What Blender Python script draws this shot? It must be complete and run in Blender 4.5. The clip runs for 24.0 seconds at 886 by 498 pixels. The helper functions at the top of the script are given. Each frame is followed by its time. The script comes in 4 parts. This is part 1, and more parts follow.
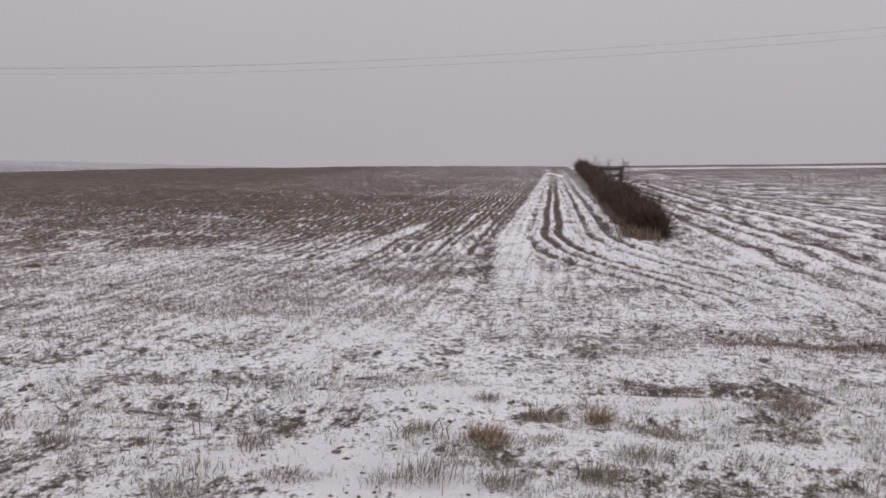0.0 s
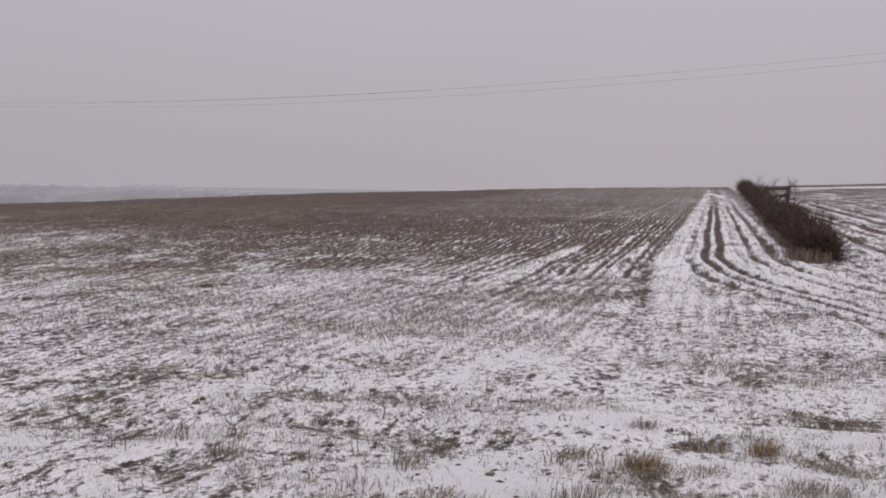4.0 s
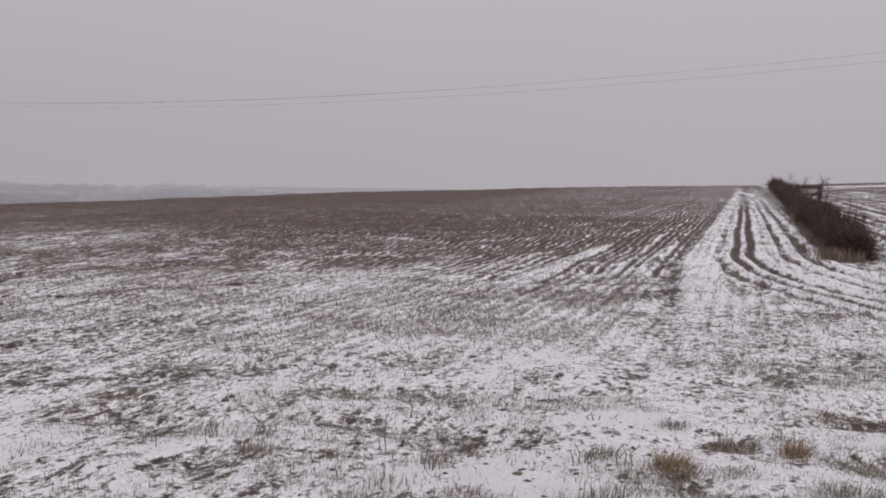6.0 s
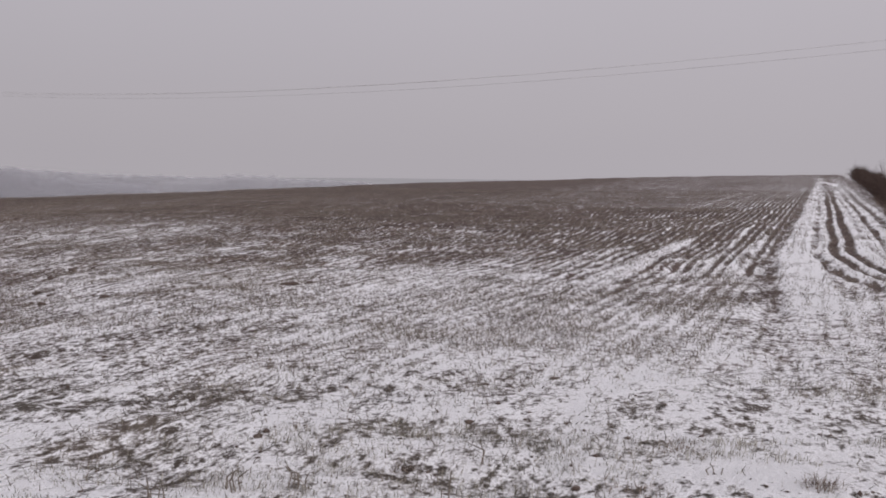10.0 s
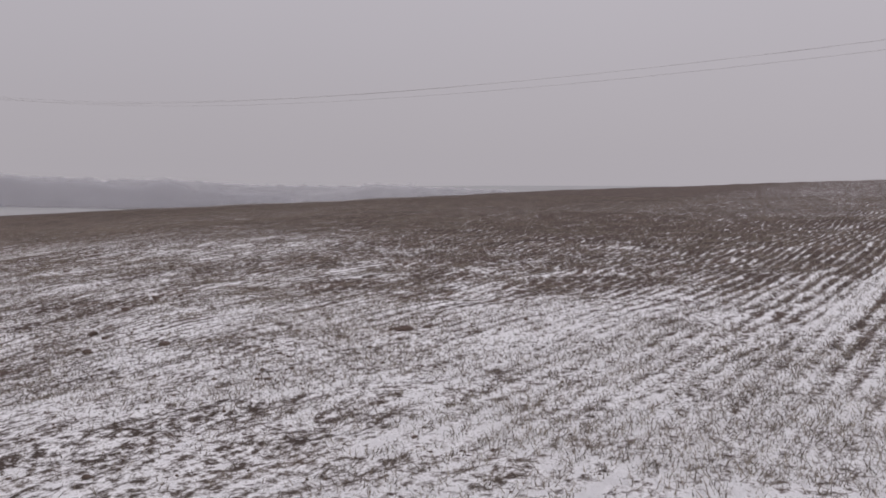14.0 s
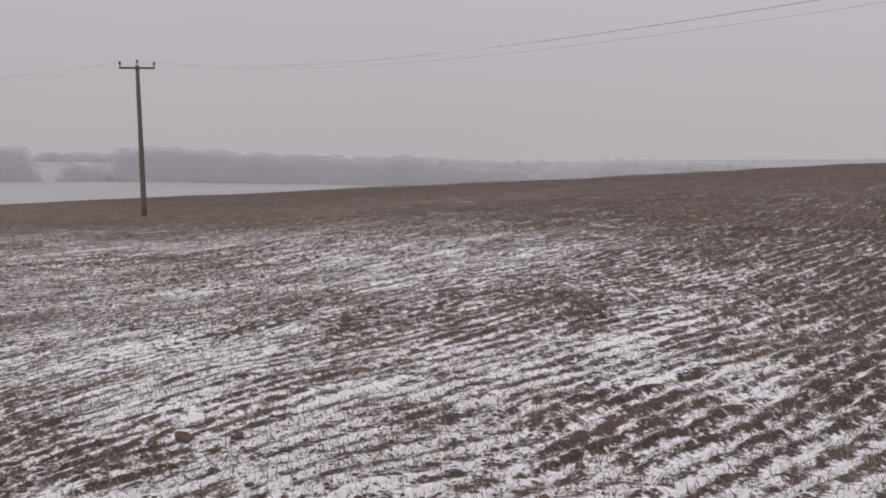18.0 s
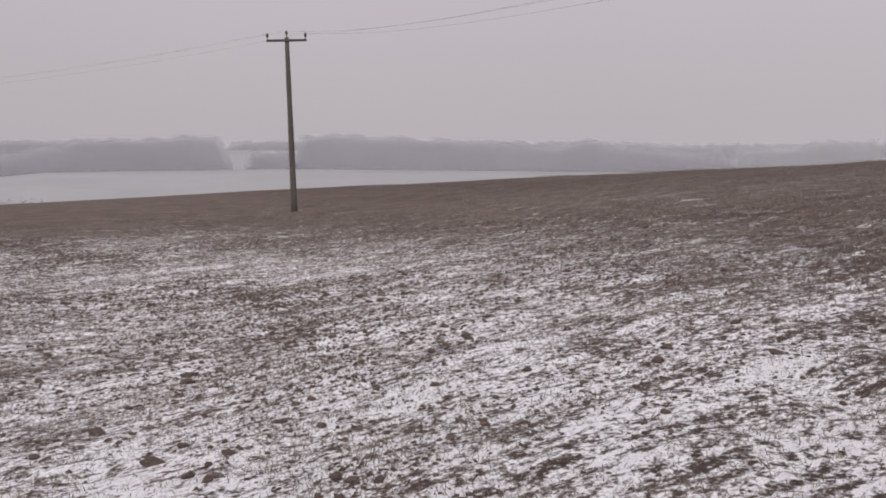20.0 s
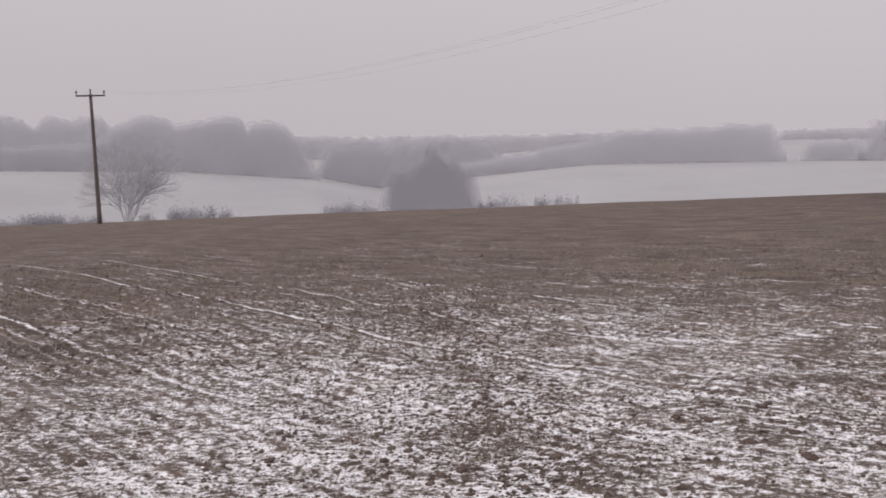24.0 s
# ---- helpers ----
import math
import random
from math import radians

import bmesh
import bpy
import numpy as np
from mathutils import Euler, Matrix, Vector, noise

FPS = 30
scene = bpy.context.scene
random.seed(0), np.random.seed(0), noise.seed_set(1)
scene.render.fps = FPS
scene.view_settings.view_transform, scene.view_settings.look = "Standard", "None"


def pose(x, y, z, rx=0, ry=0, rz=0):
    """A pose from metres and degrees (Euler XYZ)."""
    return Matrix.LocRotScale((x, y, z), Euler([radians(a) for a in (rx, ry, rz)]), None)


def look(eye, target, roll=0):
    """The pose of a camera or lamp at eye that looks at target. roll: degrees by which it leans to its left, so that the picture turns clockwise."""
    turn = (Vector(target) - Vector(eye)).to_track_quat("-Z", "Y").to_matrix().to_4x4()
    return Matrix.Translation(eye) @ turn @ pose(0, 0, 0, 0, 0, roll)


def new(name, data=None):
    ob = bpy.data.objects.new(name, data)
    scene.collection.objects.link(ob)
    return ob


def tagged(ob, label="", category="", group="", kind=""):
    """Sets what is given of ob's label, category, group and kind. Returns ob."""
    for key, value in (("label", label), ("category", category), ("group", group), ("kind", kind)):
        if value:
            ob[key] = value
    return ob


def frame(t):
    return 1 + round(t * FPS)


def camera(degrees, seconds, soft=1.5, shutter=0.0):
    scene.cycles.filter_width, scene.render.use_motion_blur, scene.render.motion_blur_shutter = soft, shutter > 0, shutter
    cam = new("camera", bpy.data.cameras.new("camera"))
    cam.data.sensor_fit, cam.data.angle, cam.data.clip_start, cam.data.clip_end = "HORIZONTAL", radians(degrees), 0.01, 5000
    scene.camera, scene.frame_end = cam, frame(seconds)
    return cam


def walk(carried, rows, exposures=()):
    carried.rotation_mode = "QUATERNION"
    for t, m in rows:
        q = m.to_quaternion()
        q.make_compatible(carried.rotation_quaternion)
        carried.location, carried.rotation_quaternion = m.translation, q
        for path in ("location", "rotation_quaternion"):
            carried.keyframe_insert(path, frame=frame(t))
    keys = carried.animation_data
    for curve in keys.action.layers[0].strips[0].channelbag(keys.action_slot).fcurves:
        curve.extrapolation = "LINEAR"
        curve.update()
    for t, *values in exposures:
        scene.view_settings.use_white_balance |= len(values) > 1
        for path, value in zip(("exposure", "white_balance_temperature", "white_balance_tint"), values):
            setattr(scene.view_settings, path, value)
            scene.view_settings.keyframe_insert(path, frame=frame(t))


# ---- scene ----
cam = camera(52.0, 24.0, soft=1.8)
# seconds, x, y, z in metres, then the turn in degrees
ROWS = [
    (0.0, 0.00, 0.00, 1.60, 84.75, -0.93, 0.20),
    (0.5, 0.00, 0.00, 1.60, 84.92, -1.04, 1.17),
    (1.0, 0.00, 0.00, 1.60, 85.01, -0.89, 2.25),
    (1.5, 0.00, 0.00, 1.60, 85.19, -0.76, 3.78),
    (2.0, 0.00, 0.00, 1.60, 85.46, -0.83, 5.90),
    (2.5, 0.00, 0.00, 1.60, 85.70, -0.68, 7.83),
    (4.5, 0.00, 0.00, 1.60, 86.10, -0.32, 10.15),
    (5.0, 0.00, 0.00, 1.60, 86.11, -0.35, 10.56),
    (5.5, 0.00, 0.00, 1.60, 86.08, -0.23, 10.92),
    (6.0, 0.00, 0.00, 1.60, 85.98, -0.23, 11.62),
    (6.5, -0.00, 0.00, 1.60, 85.84, -0.18, 12.42),
    (7.0, -0.01, 0.03, 1.60, 85.63, -0.08, 13.14),
    (7.5, -0.03, 0.15, 1.60, 85.46, -0.09, 13.66),
    (8.0, -0.07, 0.29, 1.60, 85.34, -0.10, 14.18),
    (8.5, -0.11, 0.44, 1.60, 85.22, 0.04, 14.57),
    (9.0, -0.15, 0.61, 1.60, 85.19, 0.07, 14.94),
    (9.5, -0.22, 0.87, 1.60, 85.21, 0.03, 15.31),
    (11.5, -0.57, 2.02, 1.60, 86.25, 0.04, 18.69),
    (12.0, -0.69, 2.34, 1.60, 86.38, 0.16, 19.74),
    (12.5, -0.85, 2.77, 1.60, 86.46, 0.11, 21.07),
    (13.0, -1.03, 3.24, 1.60, 86.36, 0.29, 22.63),
    (13.5, -1.23, 3.69, 1.60, 86.19, 0.54, 23.97),
    (14.0, -1.44, 4.17, 1.60, 85.89, 0.55, 24.55),
    (14.5, -1.69, 4.69, 1.60, 85.69, 0.46, 25.34),
    (15.0, -1.95, 5.23, 1.60, 85.55, 0.50, 25.88),
    (15.5, -2.22, 5.77, 1.60, 85.40, 0.79, 26.84),
    (16.0, -2.52, 6.35, 1.60, 85.19, 0.82, 28.51),
    (16.5, -2.95, 7.08, 1.60, 85.29, 0.98, 32.14),
    (17.0, -3.59, 8.04, 1.60, 85.33, 1.02, 35.46),
    (17.5, -4.77, 9.62, 1.60, 84.93, 1.04, 37.23),
    (19.5, -10.97, 16.36, 1.60, 83.95, 1.12, 47.97),
    (20.0, -12.87, 17.98, 1.60, 83.89, 1.55, 50.82),
    (20.5, -14.88, 19.48, 1.60, 83.88, 1.97, 55.45),
    (21.0, -16.93, 20.81, 1.60, 83.46, 2.38, 58.17),
    (21.5, -18.94, 21.92, 1.60, 82.86, 1.75, 63.40),
    (22.0, -21.00, 22.82, 1.60, 82.52, 1.70, 68.84),
    (22.5, -23.14, 23.53, 1.60, 82.32, 2.29, 73.92),
    (23.0, -25.57, 24.09, 1.60, 82.94, 2.73, 78.78),
    (23.5, -28.78, 24.60, 1.60, 84.23, 2.21, 82.48),
    (24.0, -31.60, 24.91, 1.60, 84.42, 2.10, 83.95),
]
walk(cam, [(t, pose(x, y, z, rx, ry, rz)) for t, x, y, z, rx, ry, rz in ROWS],
     exposures=[(0.0, -0.14, 6380, 10.5), (9.0, -0.17, 6350, 11.0), (14.0, -0.18, 6350, 11.0), (17.0, -0.06, 6420, 10.5), (21.0, 0.09, 6460, 10.5), (24.0, 0.21, 6500, 11.0)])

# ---- world: bright overcast winter sky, snow in the air ----
world = bpy.data.worlds.new("overcast")
scene.world = world
world.use_nodes = True
wn, wl = world.node_tree.nodes, world.node_tree.links
wn.clear()
SUN_EL, SUN_AZ = 28.0, 150.0
w_out = wn.new("ShaderNodeOutputWorld")
w_add = wn.new("ShaderNodeAddShader")
w_cloud = wn.new("ShaderNodeBackground")
w_clear = wn.new("ShaderNodeBackground")
w_sky = wn.new("ShaderNodeTexSky")
w_sky.sky_type = "NISHITA"
w_sky.sun_disc = False
w_sky.sun_elevation, w_sky.sun_rotation = radians(SUN_EL), radians(SUN_AZ)
w_sky.dust_density = 6.0
wl.new(w_sky.outputs["Color"], w_clear.inputs["Color"])
w_clear.inputs["Strength"].default_value = 0.006
w_co = wn.new("ShaderNodeTexCoord")
w_sep = wn.new("ShaderNodeSeparateXYZ")
wl.new(w_co.outputs["Generated"], w_sep.inputs["Vector"])
w_ramp = wn.new("ShaderNodeValToRGB")
els = w_ramp.color_ramp.elements
els[0].position, els[0].color = 0.0, (0.470, 0.436, 0.458, 1)
els[1].position, els[1].color = 1.0, (0.97, 0.93, 0.96, 1)
for p_, c_ in ((0.03, (0.470, 0.436, 0.458)), (0.10, (0.485, 0.448, 0.472)), (0.25, (0.54, 0.50, 0.525)), (0.5, (0.75, 0.71, 0.735))):
    e_ = els.new(p_)
    e_.color = (*c_, 1)
w_noise = wn.new("ShaderNodeTexNoise")
w_noise.inputs["Scale"].default_value = 1.6
w_noise.inputs["Detail"].default_value = 3.0
wl.new(w_co.outputs["Generated"], w_noise.inputs["Vector"])
w_mul = wn.new("ShaderNodeMath")
w_mul.operation = "MULTIPLY_ADD"
w_mul.inputs[1].default_value, w_mul.inputs[2].default_value = 0.10, 0.95
wl.new(w_noise.outputs["Fac"], w_mul.inputs[0])
# the sky is a little brighter towards the right of the track
w_dot = wn.new("ShaderNodeVectorMath")
w_dot.operation = "DOT_PRODUCT"
w_dot.inputs[1].default_value = (0.06, 0.035, 0.0)
wl.new(w_co.outputs["Generated"], w_dot.inputs[0])
w_sum = wn.new("ShaderNodeMath")
w_sum.operation = "ADD"
wl.new(w_mul.outputs["Value"], w_sum.inputs[0])
wl.new(w_dot.outputs["Value"], w_sum.inputs[1])
wl.new(w_sep.outputs["Z"], w_ramp.inputs["Fac"])
wl.new(w_ramp.outputs["Color"], w_cloud.inputs["Color"])
wl.new(w_sum.outputs["Value"], w_cloud.inputs["Strength"])
wl.new(w_cloud.outputs[0], w_add.inputs[0])
wl.new(w_clear.outputs[0], w_add.inputs[1])
wl.new(w_add.outputs[0], w_out.inputs["Surface"])

sun_data = bpy.data.lights.new("sun", "SUN")
sun_data.energy, sun_data.angle, sun_data.color = 1.0, radians(40), (1.0, 0.97, 0.93)
sun = new("sun", sun_data)
sun.matrix_world = look((0, 0, 60), (60 * math.sin(radians(SUN_AZ)) * -1, -60 * math.cos(radians(SUN_AZ)), 60 - 60 * math.tan(radians(SUN_EL))))

# ---- noise on arrays ----
rng = np.random.default_rng(7)


def lattice(ix, iy, seed):
    h = (ix.astype(np.int64) * 374761393 + iy.astype(np.int64) * 668265263 + seed * 974634777) & 0xFFFFFFFF
    h = ((h ^ (h >> 13)) * 1274126177) & 0xFFFFFFFF
    h = (h ^ (h >> 16)) & 0xFFFFFFFF
    return h / 2147483647.5 - 1.0


def smooth_noise(x, y, seed):
    ix, iy = np.floor(x), np.floor(y)
    fx, fy = x - ix, y - iy
    fx, fy = fx * fx * (3 - 2 * fx), fy * fy * (3 - 2 * fy)
    a, b = lattice(ix, iy, seed), lattice(ix + 1, iy, seed)
    c, d = lattice(ix, iy + 1, seed), lattice(ix + 1, iy + 1, seed)
    return (a * (1 - fx) + b * fx) * (1 - fy) + (c * (1 - fx) + d * fx) * fy


def fractal(x, y, size, octaves, seed):
    total, gain = 0.0, 1.0
    for k in range(octaves):
        total = total + gain * smooth_noise(x / size + 17.3 * k, y / size - 9.1 * k, seed + k)
        size, gain = size * 0.5, gain * 0.6
    return total


def step01(a, b, v):
    u = np.clip((v - a) / (b - a), 0, 1)
    return u * u * (3 - 2 * u)


# ---- the lie of the land: a field that falls to a brow, then a valley and far slopes ----
BROW_AZ = (-181, -130, -90, -26, -6.7, 0, 10, 20, 30, 38, 52, 70, 86, 100, 130, 181)
BROW_R = (120, 200, 260, 260, 260, 215, 150, 95, 77, 85, 95, 97, 99, 105, 110, 120)
BROW_Z = (0.2, 2.0, 4.0, 4.2, 1.84, 1.55, 0.84, 0.70, 0.29, -0.17, -0.99, -1.66, -2.02, -2.10, -1.66, 0.2)
VALLEY = (-31.0, 25.0)


def land(x, y):
    """Height of the smooth ground."""
    r, az = np.hypot(x, y), np.degrees(np.arctan2(-x, y))
    rc, zc = np.interp(az, BROW_AZ, BROW_R), np.interp(az, BROW_AZ, BROW_Z)
    u = r / rc
    near = zc * (np.sqrt(u * u + 0.02) - 0.1414) / 0.8686
    dip = -0.75 * step01(34, 50, az) * (1 - step01(58, 76, az)) * np.clip(4 * u * (1 - u), 0, 1) ** 2
    inside = near + dip
    # beyond the brow
    rv = np.hypot(x - VALLEY[0], y - VALLEY[1])
    azv = np.degrees(np.arctan2(-(x - VALLEY[0]), y - VALLEY[1]))
    left = step01(4, 26, az) * (1 - step01(140, 165, az))
    over = r - rc
    fall = zc - 0.0009 * np.clip(over, 0, 60) ** 2 * 3.0 - 0.03 * np.clip(over, 0, 400)
    rim = np.interp(azv, (0, 25, 40, 60, 75, 82, 88, 92, 100, 112, 140), (-8, -6.5, -5, -2.0, -0.9, -3.0, -6.0, -2.2, 1.2, 3.2, 4))
    floor_z = -9.5
    rise = floor_z + (rim - floor_z) * step01(120, 242, rv) + (step01(242, 420, rv) * 7.0 + step01(420, 900, rv) * 5.0) * (0.12 + 0.88 * step01(34, 66, azv))
    beyond_left = np.where(rise > fall, rise, np.maximum(fall, floor_z))
    beyond_right = zc - 0.02 * np.clip(over, 0, 700)
    beyond = left * beyond_left + (1 - left) * beyond_right
    k = step01(-6, 6, over)
    return inside * (1 - k) + beyond * k


E1 = (math.sin(radians(6.7)), math.cos(radians(6.7)))    # along the drilled rows, the track and the hedge
ROW_GAP = 0.205
E2 = (0.78, 0.626)                                       # along the wheel marks of the headland


def row_q(x, y):
    return x * E1[1] - y * E1[0]


def mark_q(x, y):
    return -E2[1] * x + E2[0] * y


VIEW_BAND = ((6.0, 4.5), (0.0, 5.0), (-3.0, 8.0), (-7.0, 13.0), (-18.0, 21.5), (-27.0, 25.5), (-43.0, 26.5))


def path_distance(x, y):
    """Distance from the snowiest band, laid along the camera's way to fit its views."""
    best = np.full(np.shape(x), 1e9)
    for (ax, ay), (bx, by) in zip(VIEW_BAND, VIEW_BAND[1:]):
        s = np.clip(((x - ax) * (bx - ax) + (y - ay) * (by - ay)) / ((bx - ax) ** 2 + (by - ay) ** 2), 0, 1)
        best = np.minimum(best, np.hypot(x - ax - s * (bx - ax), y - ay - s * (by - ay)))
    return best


def stripe(q, centre, half, soft):
    return 1 - step01(half, half + soft, np.abs(q - centre))


MARKS = (44.7, 45.1, 46.9, 49.0, 51.2, 54.1, 56.7, 58.2, 61.8)


TRACK_DRIFTS = ((-0.33, 0.07), (0.0, 0.04), (0.40, 0.11), (0.68, 0.06), (1.06, 0.08), (1.56, 0.07))   # across the track, half width
TRACK_RUTS = ((-0.55, 0.04, 0.7), (-0.16, 0.07, 1.1), (0.17, 0.07, 1.0), (0.55, 0.03, 0.35), (0.86, 0.05, 0.6), (1.30, 0.05, 0.4))    # and depth
# more or less snow cover, placed to fit the camera's views: x, y, half sizes, share
COVER_PATCHES = ((-1.2, 9.6, 2.2, 1.8, 0.22), (-2.5, 17.0, 3.0, 5.0, 0.06), (-17.0, 23.5, 3.5, 3.0, 0.10), (-6.5, 13.2, 3.2, 1.6, 0.12), (-38.0, 29.5, 6.0, 3.5, -0.12), (-9.5, 11.6, 2.6, 1.8, 0.09), (-43.5, 26.0, 4.0, 4.5, -0.05), (-36.5, 26.0, 4.0, 3.5, -0.11), (-28.5, 25.0, 3.0, 2.0, 0.04), (-55.0, 21.0, 5.0, 5.0, 0.07), (-12.5, 18.0, 4.0, 3.0, -0.03), (-21.0, 25.0, 5.0, 4.0, -0.05), (-8.0, 23.5, 3.0, 4.5, 0.05))
# drifts and bare hollows on the verge: x, y, half length, half width, depth
DRIFTS = ((1.54, 5.76, 0.42, 0.17, 2.4), (1.86, 4.74, 0.32, 0.16, 1.6), (-0.35, 4.40, 0.42, 0.22, 2.2), (-0.80, 5.95, 0.34, 0.15, 1.6), (0.02, 5.95, 0.30, 0.20, 1.8), (3.10, 8.85, 0.34, 0.30, 1.8),
          (0.50, 5.05, 0.26, 0.20, 1.6), (0.02, 4.95, 0.24, 0.20, 1.2), (-0.72, 8.1, 0.5, 0.30, 1.0), (-0.5, 5.62, 0.62, 0.24, 1.1), (1.0, 5.06, 0.22, 0.10, 1.6),
          (1.2, 4.55, 0.34, 0.22, -0.9), (2.2, 5.5, 0.30, 0.22, -0.3), (0.30, 4.55, 0.30, 0.16, -0.8), (0.65, 5.6, 0.2, 0.12, -0.9), (-0.5, 5.45, 0.55, 0.12, -0.2), (-1.6, 5.5, 0.7, 0.22, -0.6), (2.6, 4.9, 0.6, 0.4, -0.5))


def surface(x, y, cell):
    """Relief and snow depth (positive: snow, negative: bare), for points whose mesh cell is that wide."""
    q, m = row_q(x, y), mark_q(x, y)
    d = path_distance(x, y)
    far = 1 - step01(0.16, 0.6, cell)
    # wobble of the rows
    qw = q + 0.035 * fractal(x, y, 3.0, 2, 3)
    qt = qw - 0.019 * np.clip(22.0 - y, 0, 11) ** 2
    mw = m + 0.15 * fractal(x, y, 4.0, 2, 5)
    headland = 1 - step01(9.5, 13.0, y + 0.06 * x + 0.8 * fractal(x, y, 4, 2, 8))
    right_side = step01(-0.95, -0.5, q)
    left_part = step01(-14, -32, x)
    rows = np.sin(2 * math.pi * qw / ROW_GAP) * (1 - left_part) * (1 - 0.6 * headland) + np.sin(2 * math.pi * mw / 0.25) * left_part
    rows = rows * (0.7 + 0.4 * fractal(x, y, 2.2, 2, 11)) * far * (1 - step01(-1.6, -1.2, q) * (1 - step01(2.6, 3.4, q))) * step01(-15, -12.5, x)
    clod = fractal(x * 0.9, y * 1.0, 0.30, 2, 21) * far
    lump = fractal(x, y, 1.1, 2, 31)
    wide = fractal(x, y, 5.5, 3, 41)
    broad = fractal(x, y, 26.0, 3, 51)
    h = (0.37 - 0.24 * left_part) * rows + 0.38 * clod + 0.10 * lump + 0.07 * wide
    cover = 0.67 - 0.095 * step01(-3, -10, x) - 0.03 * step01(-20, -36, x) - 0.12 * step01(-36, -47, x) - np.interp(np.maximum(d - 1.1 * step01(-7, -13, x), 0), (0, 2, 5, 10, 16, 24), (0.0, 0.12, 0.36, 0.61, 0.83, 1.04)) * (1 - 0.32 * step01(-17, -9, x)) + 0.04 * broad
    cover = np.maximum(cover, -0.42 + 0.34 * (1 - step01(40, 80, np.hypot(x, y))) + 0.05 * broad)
    cover = cover + 0.06 * headland * (1 - step01(6, 10, y)) + 0.14 * np.exp(-((x + 3.2) / 2.2) ** 2 - ((y - 12.0) / 3.2) ** 2)
    cover = cover + 0.10 * np.exp(-((x + 4.0) / 5.0) ** 2 - ((y - 12.5) / 4.5) ** 2) - 0.22 * np.exp(-((x + 4.6) / 2.3) ** 2 - ((y - 6.4) / 2.3) ** 2) + 0.05 * step01(-24, -34, x) + 0.035 * step01(-17, -22, x) - 0.035 * step01(-13, -10, x) * step01(13, 16, y) * (1 - step01(30, 60, y))
    cover = cover - 0.08 * np.exp(-((x + 14.0) / 3.0) ** 2 - ((y - 20.5) / 2.2) ** 2)
    for x0, y0, rx, ry, more in COVER_PATCHES:
        cover = cover + more * np.exp(-((x - x0) / rx) ** 2 - ((y - y0) / ry) ** 2)
    # strip of rows next to the track, and the side of the hedge, whiter
    cover = cover + 0.12 * step01(-9.0, -3.0, q) * (1 - right_side) * step01(10, 13, y) * (1 - step01(40, 110, y))
    side = right_side * (1 - step01(60, 200, y))
    cover = cover + side * (np.interp(y, (7, 9, 14, 22, 40, 90), (0.66, 0.72, 0.68, 0.54, 0.38, 0.28)) - cover) * 0.9
    # track beside the rows; ruts and drifts that turn off round the end of the hedge
    along = step01(9.5, 12, y) * (1 - step01(150, 260, y))
    thr = (cover - 0.5) * 2.9
    thr = thr + 2.4 * stripe(0.75 * qw + 0.25 * qt, -0.82, 0.20, 0.26) * step01(11.5, 13, y) * (1 - step01(150, 260, y))
    for k, (q0, half) in enumerate(TRACK_DRIFTS):
        thr = thr + (1.9 + 0.6 * fractal(x, y, 3.0, 2, 81 + k)) * stripe(qt, q0, half, 0.08) * along
    for k, (q0, half, deep) in enumerate(TRACK_RUTS):
        thr = thr - deep * (2.1 + 0.9 * fractal(x, y, 3.0, 2, 91 + k)) * stripe(qt, q0, half, 0.09) * along
    thr = thr - 1.1 * np.exp(-((q - 1.35) / 0.3) ** 2 - ((y - 24.0) / 2.5) ** 2)
    thr = thr + 1.5 * stripe(qw, -3.40, 0.13, 0.12) * step01(13, 14.5, y) * (1 - step01(22, 26, y))
    thr = thr + 0.9 * stripe(qw, -5.60, 0.10, 0.12) * step01(24, 27, y) * (1 - step01(60, 75, y))
    for k, (q0, half) in enumerate(((-1.78, 0.05), (-2.32, 0.04), (-3.36, 0.06), (-4.45, 0.04))):
        thr = thr + (1.0 + 0.6 * fractal(x, y, 5.0, 2, 111 + k)) * stripe(qw, q0, half, 0.08) * step01(15, 18, y) * (1 - step01(70, 110, y))
    for k, q0 in enumerate((3.5, 4.3, 4.9, 6.1, 7.0, 8.6, 10.4, 12.2, 14.0)):
        thr = thr + 2.0 * (0.7 + 0.5 * fractal(x, y, 6.0, 2, 101 + k)) * stripe(qw, q0, 0.09, 0.12) * step01(8, 14, y)
        thr = thr - 1.5 * (0.8 + 0.5 * fractal(x, y, 5.0, 2, 121 + k)) * stripe(qw, q0 + 0.33, 0.09, 0.15) * step01(8, 14, y)
    # bare reddish patch where the rows end beside the track
    thr = thr - 1.5 * np.exp(-((q + 0.95) / 0.42) ** 2 - ((y - 15.0) / 2.3) ** 2)
    # bare strip of trampled weed on the verge, wind-blown drifts between the tufts
    thr = thr - 1.5 * np.exp(-((y - 8.0 + 0.36 * (x - 3)) / 0.24) ** 2) * step01(2.2, 2.9, x)
    thr = thr - 0.7 * np.exp(-((y - 6.33) / 0.13) ** 2) * step01(1.2, 1.5, x) * (1 - step01(2.5, 2.9, x))
    verge = 1 - step01(6.2, 8.2, y - 0.12 * x)
    thr = thr + verge * (0.85 * fractal(x * 0.65 - 0.2 * y, y * 1.5, 0.8, 3, 131) + 0.1 + 0.25 * (1 - step01(4.9, 5.7, y)))
    for x0, y0, rx, ry, lift in DRIFTS:
        thr = thr + lift * np.exp(-((x - x0) / rx) ** 2 - ((y - y0) / ry) ** 2)
